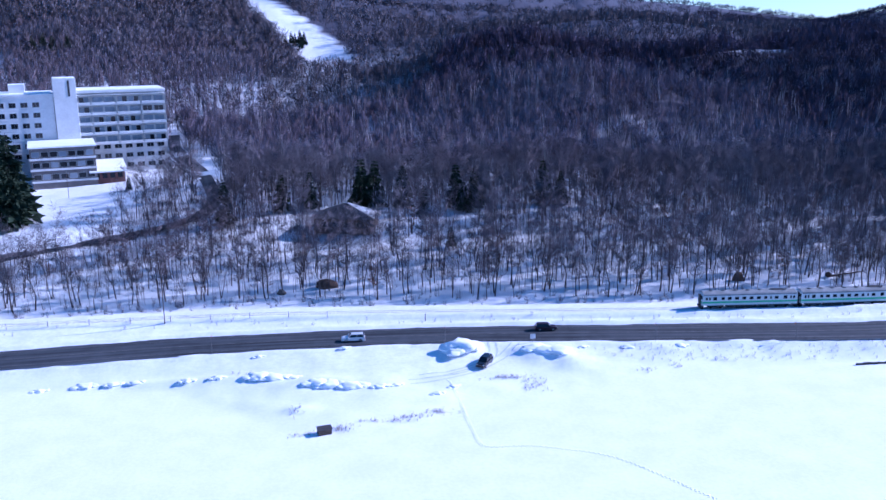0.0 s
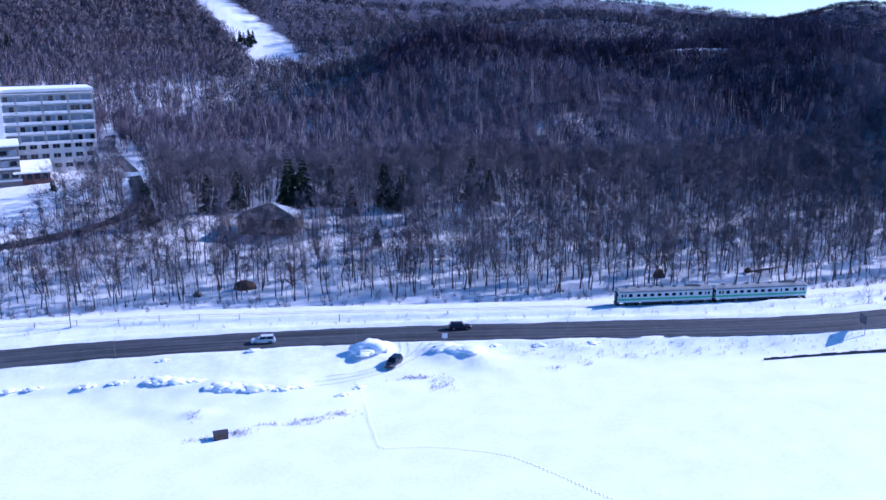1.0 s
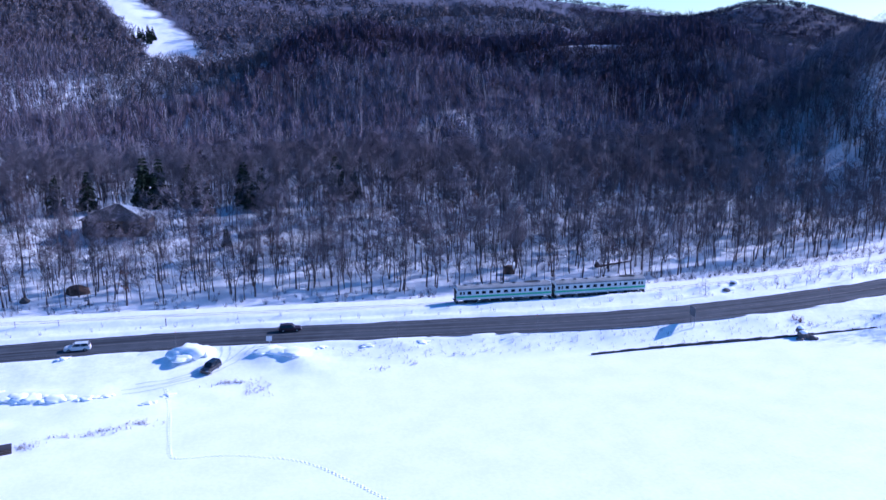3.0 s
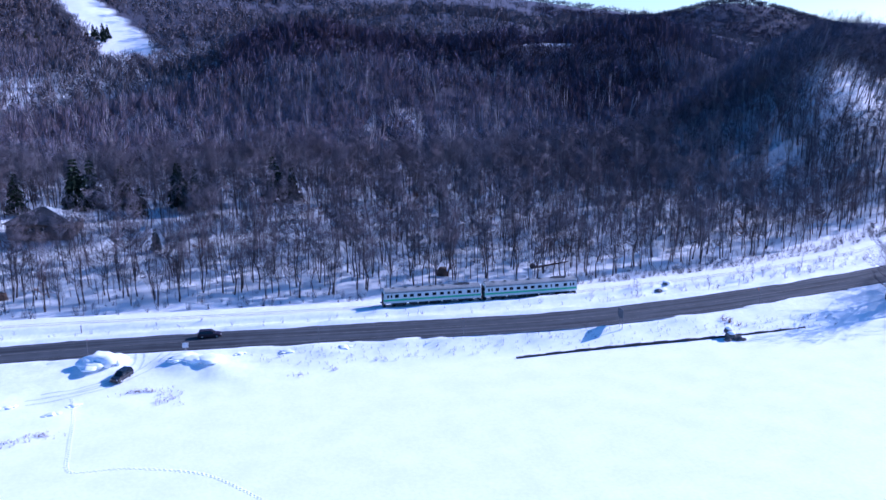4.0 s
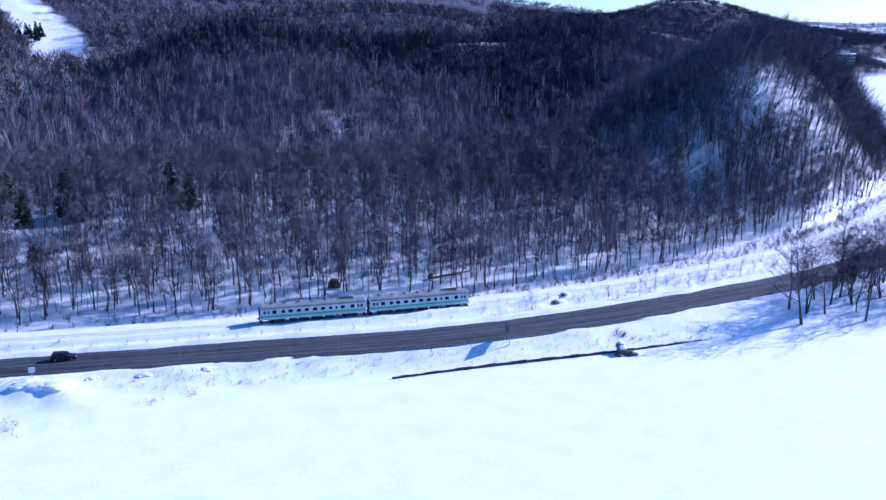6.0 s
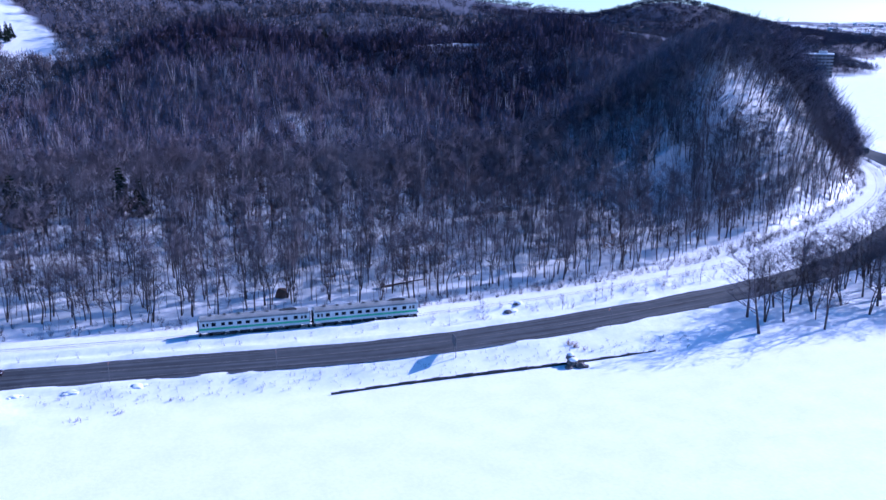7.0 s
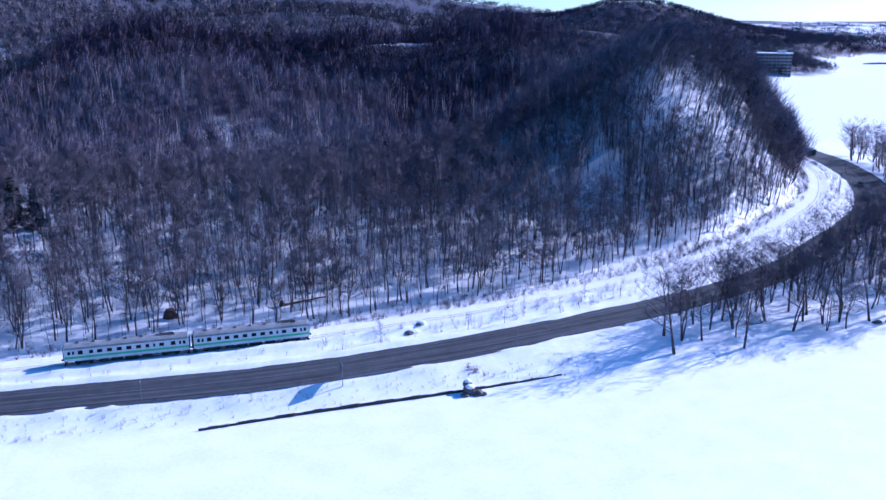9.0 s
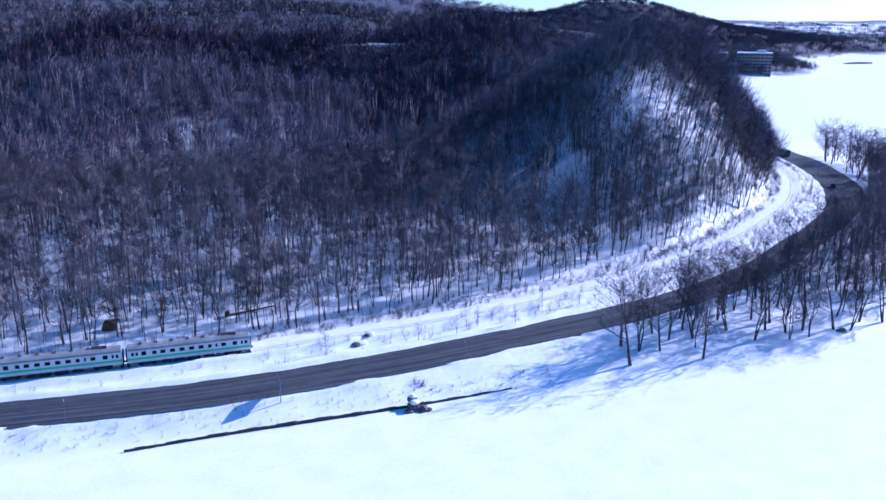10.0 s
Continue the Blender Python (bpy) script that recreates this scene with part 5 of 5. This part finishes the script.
for x, y, h in ((-45.2, 175.6, 10.5), (-101, 288, 9.0), (8.3, 175.2, 1.7), (312, 269, 6.0), (345, 303, 4.5)):
    p = thing("trackside_post", pose(x, y, ground_at(x, y) - 0.1), "weathered post beside the railway", "post", "posts beside the railway")
    part("post", rod((0, 0, -0.4), (0, 0, h), 0.11, 0.07), BROWN_WOOD, p)
    part("cap", box((0.3, 0.12, 0.12), (0, 0, h - 0.2), 0.01), STEEL_GREY, p)

# ---- mounds and boulders ----
for name, label, x, y, rx, ry, rz, mat in (("root_mound", "brown earth mound half clear of snow", -13.8, 203, 2.7, 1.6, 1.7, EARTH), ("boulder", "dark boulder in the snow", -24, 199, 1.1, 0.9, 0.9, ROCK), ("uprooted_stump", "round brown stump of an uprooted tree", 85.4, 200, 1.5, 0.9, 1.7, EARTH),
                                           ("boulder", "dark boulder beside the railway", 129.2, 175.0, 0.9, 0.6, 0.5, ROCK), ("boulder", "dark boulder beside the railway", 131.6, 177.0, 0.6, 0.4, 0.35, ROCK), ("boulder", "dark boulder on the lake shore", 226, 158.6, 1.2, 0.7, 0.5, ROCK)):
    rock = part(name, rough_lump(rx, ry, rz, x * 0.1 + y), mat, None)
    rock.location = (x, y, ground_at(x, y) + rz * 0.25)
    tagged(rock, label, "rock")

log = thing("fallen_trunk", pose(113.5, 201.5, ground_at(113.5, 201.5), 0, 0, 12), "dark fallen tree trunk lying in the snow", "log")
part("stem", rod((-5.5, 0, 0.25), (5.0, 0.4, 0.55), 0.3, 0.16, 8), BARK, log)
for u, v, w in ((3.2, 1.4, 1.6), (4.4, -1.2, 1.3), (1.2, 1.0, 1.1)):
    part("branch", rod((u, 0.3, 0.45), (u + 1.0, 0.3 + v, 0.4 + w), 0.09, 0.03, 5), BARK, log)
part("root_plate", rough_lump(0.5, 0.9, 1.0, 7), EARTH, log).location = (-5.6, 0, 0.5)

# ---- shrubs and dry stems ----
SHRUBS = [(*shrub(rng, 2.2, 1.0, 20), None) for k in range(4)]
SHRUBS = [(v, f, np.zeros(len(f), int)) for v, f, _ in SHRUBS]


def shrub_patch(name, label, x, y, mat, low, high, seed):
    r = np.random.default_rng(seed)
    x, y = np.asarray(x, float), np.asarray(y, float)
    z = heights(x, y)[0]
    sc = low + (high - low) * r.random(len(x))
    v, f, m, out = scatter(SHRUBS, x, y, z, np.stack([sc, sc], 1), r.random(len(x)) * 6.283, r.normal(size=(len(x), 2)) * 0.1, r.integers(4, size=len(x)))
    ob = new(name, mesh_of(name, v, f, [mat], m, outward=out))
    return tagged(ob, label, "shrubs", kind="stuff")


vr = np.random.default_rng(3)
s_run = vr.random(230) * 520
sx = np.interp(s_run + 620, tl_run, tl[:, 0])
sy = np.interp(s_run + 620, tl_run, tl[:, 1]) - 3.0 - 4.0 * vr.random(230)
shrub_patch("verge_shrubs", "thin leafless shrubs on the snowy verge", sx, sy, BRUSH_HAZE, 0.25, 0.65, 4)
s_run = vr.random(420) * 470
sx = np.interp(s_run + 620, tl_run, tl[:, 0])
sy = np.interp(s_run + 620, tl_run, tl[:, 1]) + 6.0 + 9.0 * vr.random(420)
shrub_patch("wood_edge_shrubs", "tangled leafless undergrowth at the edge of the wood", sx, sy, TWIG, 0.5, 1.1, 5)
s_run = 190 + vr.random(1250) ** 0.8 * 330
k = vr.random(1250)
cross = np.where(k < 0.72, 4.0 + 9.0 * vr.random(1250), -2.5 - 4.5 * vr.random(1250))
sx, sy = np.interp(s_run + 620, tl_run, tl[:, 0]), np.interp(s_run + 620, tl_run, tl[:, 1])
slant = np.arctan2(np.interp(s_run + 622, tl_run, tl[:, 1]) - sy, np.interp(s_run + 622, tl_run, tl[:, 0]) - sx)
shrub_patch("track_scrub", "thin brown scrub on the snow beside the railway", sx - cross * np.sin(slant), sy + cross * np.cos(slant), BRUSH_HAZE, 0.45, 1.15, 9)
bx, by, bz, bd = plant(-100, 330, 187, 292, 6.4, 125)
shrub_patch("forest_brush", "tangled leafless brush on the forest floor", bx, by, TWIG, 0.4, 0.95, 7)
shrub_patch("bank_shrubs", "dry stems on the snowy lake bank", 40 + 120 * vr.random(420), 152.8 + 5.6 * vr.random(420), BRUSH_HAZE, 0.12, 0.42, 6)
for cx, cy, n, wx, wy in ((22, 147.8, 60, 3.0, 0.6), (26.5, 145.5, 60, 2.2, 2.6), (-7.2, 130.3, 46, 1.6, 1.0), (-13, 129.0, 26, 2.2, 0.6), (0, 132.6, 40, 4.0, 0.6), (4, 133.7, 34, 2.6, 0.5), (8, 135.2, 50, 2.2, 0.9), (-15.4, 136.4, 16, 1.2, 1.4), (48, 150, 12, 1.6, 0.6), (54, 151.5, 12, 1.6, 0.6), (-27, 152, 10, 3, 1)):
    shrub_patch("dry_reeds", "dry brown stems poking through the snow", cx + vr.normal(size=n) * wx * 0.6, cy + vr.normal(size=n) * wy * 0.6, DRY_GRASS, 0.12, 0.32, int(cx + 100))
shrub_patch("withered_bush", "rust-brown withered bush on the bank", 136 + vr.normal(size=16) * 0.9, 157.6 + vr.normal(size=16) * 0.6, RUST_LEAF, 0.35, 0.65, 8)
lone = [(148.9, 175.2), (162.2, 177.5), (155, 179.5), (171, 184), (140.8, 174.1), (152, 178.5), (123, 173.1), (180, 184.5)]
LONE = [bare_tree(np.random.default_rng(k), 4.2, 1.0, 0.2, 9, 16, 150, 5, girth=0.016, twig_width=0.03, twig_length=0.6) for k in range(3)]
put_lone = tree_things(LONE, "sapling", "young leafless sapling on the snowy verge", "tree", "saplings beside the railway")
for i, (x, y) in enumerate(lone):
    put_lone(i % 3, x, y, ground_at(x, y), 0.8 + 0.08 * (i % 4), i * 1.3, (0.02, 0.03))

# footprints across the ice
trail = smooth_line([(11, 147), (12, 142), (13.3, 130), (14.5, 123), (18, 122.4), (23, 122), (33, 118), (39, 111.5), (44, 105), (55, 92), (70, 76)], 1.0)
fv, ff = [], []
for i, (p, q) in enumerate(zip(trail[:-1], trail[1:])):
    d = (q - p) / (np.linalg.norm(q - p) + 1e-9)
    n = np.array([-d[1], d[0]])
    for k in range(3):
        c = p + (q - p) * k / 3 + n * (0.16 if (i + k) % 2 else -0.16)
        zg = ground_at(*c) - 0.03
        lump = rough_lump(0.20 + 0.12 * ((i * 7 + k * 3) % 5) / 4, 0.15, 0.03 + 0.025 * ((i * 5 + k) % 4) / 3, i * 3 + k, detail=1)
        base = len(fv)
        for v in lump.verts:
            fv.append((c[0] + v.co.x, c[1] + v.co.y, zg + 0.03 + v.co.z))
        ff += [tuple(base + v.index for v in f.verts) for f in lump.faces]
        lump.free()
tagged(new("footprint_trail", mesh_of("footprint_trail", np.array(fv), np.array(ff), [SNOW], smooth=True)), "trail of footprints thrown up in the snow", "trail", kind="stuff")

# ---- across the lake ----


# dark bluish grey: the shade on the facades is put into the concrete colour
FAR_CONCRETE = mottled("shaded_concrete", (0.12, 0.135, 0.15), (0.20, 0.22, 0.24), 9.0, 0.85)


def block_hotel(x, y, w, floors, yaw, label):
    b = thing("lakeside_hotel", pose(x, y, 1.5, 0, 0, yaw), label, "hotel", "hotels across the lake")
    h = floors * 3.4 + 1
    part("wall", box((w, 16, h), (0, 0, h / 2)), FAR_CONCRETE, b)
    part("roof", box((w + 0.6, 16.6, 0.8), (0, 0, h + 0.3)), SNOW, b)
    part("plant_room", box((w * 0.25, 7, 3), (w * 0.2, 0, h + 1.8)), WALL_GREY, b)
    for k in range(floors):
        part("balcony_band", box((w + 0.3, 0.5, 1.0), (0, -8.2, 3.4 * k + 1.0)), FAR_CONCRETE, b)
        for i in range(int(w / 4)):
            part("window", box((3.0, 0.1, 1.6), (-w / 2 + 2.5 + 4 * i, -8.02, 3.4 * k + 2.6)), GLASS_DARK, b)


block_hotel(729, 847, 36, 7, -38, "grey lakeside hotel with seven balcony storeys")
block_hotel(688, 868, 34, 7, -38, "grey lakeside hotel beside a taller one")
hr = np.random.default_rng(21)
for k in range(60):
    ang, dist = radians(33 + 22 * hr.random()), 2150 + 1700 * hr.random()
    x, y = dist * math.sin(ang) + 95, dist * math.cos(ang) + 24
    gz, ds = (float(v[0]) for v in heights(np.array([x]), np.array([y]))[:2])
    if ds < 60:
        continue
    w, d, h = 9 + 16 * hr.random(), 8 + 6 * hr.random(), 5 + 5 * hr.random()
    house = thing("house", pose(x, y, gz - 0.4, 0, 0, 360 * hr.random()), "small far house with a snowy roof", "house", "houses of the far town")
    part("wall", box((w, d, h), (0, 0, h / 2)), TOWN_WALL, house)
    part("roof", hip_roof(w / 2 + 0.6, d / 2 + 0.6, h, w / 4, h + 3), SNOW, house)
tx, ty = 2330, 2240
far_tower = thing("tower_block", pose(tx, ty, ground_at(tx, ty) - 1), "dark tower block on the horizon", "tower")
part("wall", box((16, 14, 62), (0, 0, 31)), WALL_GREY, far_tower)
part("crown", box((20, 18, 8), (0, 0, 58), 1.0), WALL_GREY, far_tower)

# small island and reeds on the ice
isl = part("island", rough_lump(26, 9, 2.0, 4, detail=3), EARTH, None, smooth=True)
isl.location = (1078, 1066, 0.2)
tagged(isl, "low reedy island in the frozen lake", "island", kind="structure")

# reeds along the far shore
fr = np.random.default_rng(31)
k = fr.random(360)
far_x = np.where(k < 0.5, 1100 + (1296 - 1100) * k * 2, 1296 + (1700 - 1296) * (k - 0.5) * 2)
far_y = np.where(k < 0.5, 1200 + 125 * k * 2, 1325 - 145 * (k - 0.5) * 2)
shrub_patch("far_reeds", "tan reed belt along the far shore", far_x + fr.normal(size=360) * 5, far_y + 6 + fr.normal(size=360) * 5, DRY_GRASS, 1.6, 3.2, 32)

# worn lane markings
PAINT_WORN = mottled("worn_road_paint", (0.035, 0.035, 0.035), (0.13, 0.13, 0.125), 2.2, 0.8)
mark_line = smooth_line([p for p in ROAD if p[0] < 260], 2)
for off, wide in ((0.0, 0.11), (-3.7, 0.09), (3.6, 0.09)):
    lane = ribbon("lane_marking", mark_line, lambda run, x: np.full(len(run), wide), lambda x, y: np.full(len(x), 2.428), PAINT_WORN, across=1, offset=off)
    tagged(lane, "worn pale lane line on the asphalt", "road marking", "lane lines", "structure")

# wire fence beside the railway
fence = thing("lineside_fence", pose(0, 0, 0), "low post-and-wire fence beside the railway", "fence")
f_run = np.arange(np.interp(-92, tl[:, 0], tl_run), np.interp(-12, tl[:, 0], tl_run), 8.0)
tops = []
for run in f_run:
    x, y, ang = on_track(run)
    y -= 3.4
    z = ground_at(x, y)
    part("post", rod((x, y, z - 0.3), (x, y, z + 1.25), 0.06, 0.05, 6), BROWN_WOOD, fence)
    tops.append((x, y, z + 1.15))
for p, q in zip(tops[:-1], tops[1:]):
    for drop in (0.0, 0.5):
        part("wire", rod((p[0], p[1], p[2] - drop), (q[0], q[1], q[2] - drop), 0.015, 0.015, 4), STEEL_DARK, fence)

# ploughed snow piles with crisp lumps
def snow_pile(x, y, lumps, seed):
    r = np.random.default_rng(seed)
    pile = thing("snow_pile", pose(x, y, ground_at(x, y) - 0.1), "ploughed pile of crusted snow lumps by the lake", "snow pile", "snow piles")
    for k, (dx, dy, size, tall) in enumerate(lumps):
        lump = part("snow_lump", rough_lump(size, size * 0.8, tall, seed + k * 1.7, detail=3, amount=0.42), SNOW, pile, smooth=True)
        lump.location = (dx, dy, 0.1)


snow_pile(14.2, 158.4, ((0, 0, 2.9, 1.9), (-1.9, -0.5, 2.2, 1.1), (-0.9, -1.6, 1.9, 0.8), (2.2, 0.5, 2.0, 1.0), (-1.6, -2.9, 1.3, 0.45)), 3)
snow_pile(28.5, 157.6, ((0, 0, 2.3, 0.6), (1.8, -0.8, 2.4, 0.55), (4.0, -1.6, 2.8, 0.6), (-1.6, -0.9, 1.3, 0.3)), 5)
row = [(-61.4, 150.0, 0.8), (-53.8, 150.9, 1.2), (-48.8, 150.9, 0.9), (-44.9, 151.0, 0.8), (-35.8, 150.4, 0.8), (-30.4, 150.8, 0.8), (-23.0, 150.4, 1.5), (-20.1, 149.7, 1.4), (-16.6, 149.6, 0.7), (-12.1, 146.5, 1.5),
       (-10.1, 145.9, 1.5), (-6.1, 145.3, 1.4), (-1.3, 144.7, 0.9), (1.7, 145.3, 0.6), (8.7, 142.1, 0.7), (11.7, 144.8, 0.6), (-24, 158.5, 0.6), (-8, 160.4, 0.6), (38, 158.9, 0.6), (47, 158.4, 0.8), (57, 158.0, 0.9)]
for k, (x, y, size) in enumerate(row):
    snow_pile(x, y, ((0, 0, size * 1.3, size * 0.38), (size * 1.3, 0.3, size * 0.9, size * 0.22), (-size * 1.3, -0.4, size * 0.8, size * 0.18)), 20 + k)

# tyre ruts from the road to the parked car
RUT = mottled("packed_snow", (0.52, 0.56, 0.60), (0.70, 0.73, 0.76), 0.8, 0.7, bump=0.04)
for points in ([(25.5, 161.5), (23.5, 158), (20.5, 154.5), (16, 151.0), (10, 148.2), (4, 146.6)], [(20.5, 161.5), (20.5, 158.0), (18.5, 154.0), (13, 150.4), (6, 148.6)]):
    rut_line = smooth_line(points, 0.6)
    for off in (-0.75, 0.75):
        rut = ribbon("tyre_rut", rut_line, lambda run, x: np.full(len(run), 0.16), lambda x, y: heights(x, y)[0] + 0.035, RUT, across=2, offset=off)
        tagged(rut, "tyre rut pressed into the snow", "tyre track", "tyre ruts by the parked car", "structure")

# drifts over the trackside boulders
for x, y, rx in ((129.9, 175.5, 1.4), (132.2, 177.4, 1.0)):
    drift = part("snow_drift", rough_lump(rx, rx * 0.6, 0.5, x, detail=3, amount=0.2), SNOW, None, smooth=True)
    drift.location = (x, y, ground_at(x, y) + 0.1)
    tagged(drift, "small drift of snow against a boulder", "snow drift", "drifts beside the railway")

# tall road pole between railway and bend
pole = thing("road_pole", pose(311.5, 268.0, ground_at(311.5, 268.0) - 0.2), "tall dark steel pole with a short arm beside the road", "pole")
part("mast", rod((0, 0, 0), (0.5, 0.3, 7.4), 0.14, 0.10, 8), STEEL_DARK, pole)
part("arm", rod((0.5, 0.3, 7.3), (1.7, -0.5, 7.5), 0.06, 0.05, 6), STEEL_DARK, pole)
part("arrow_plate", box((0.3, 0.06, 0.9), (1.7, -0.5, 7.1), 0.02), STEEL_DARK, pole)
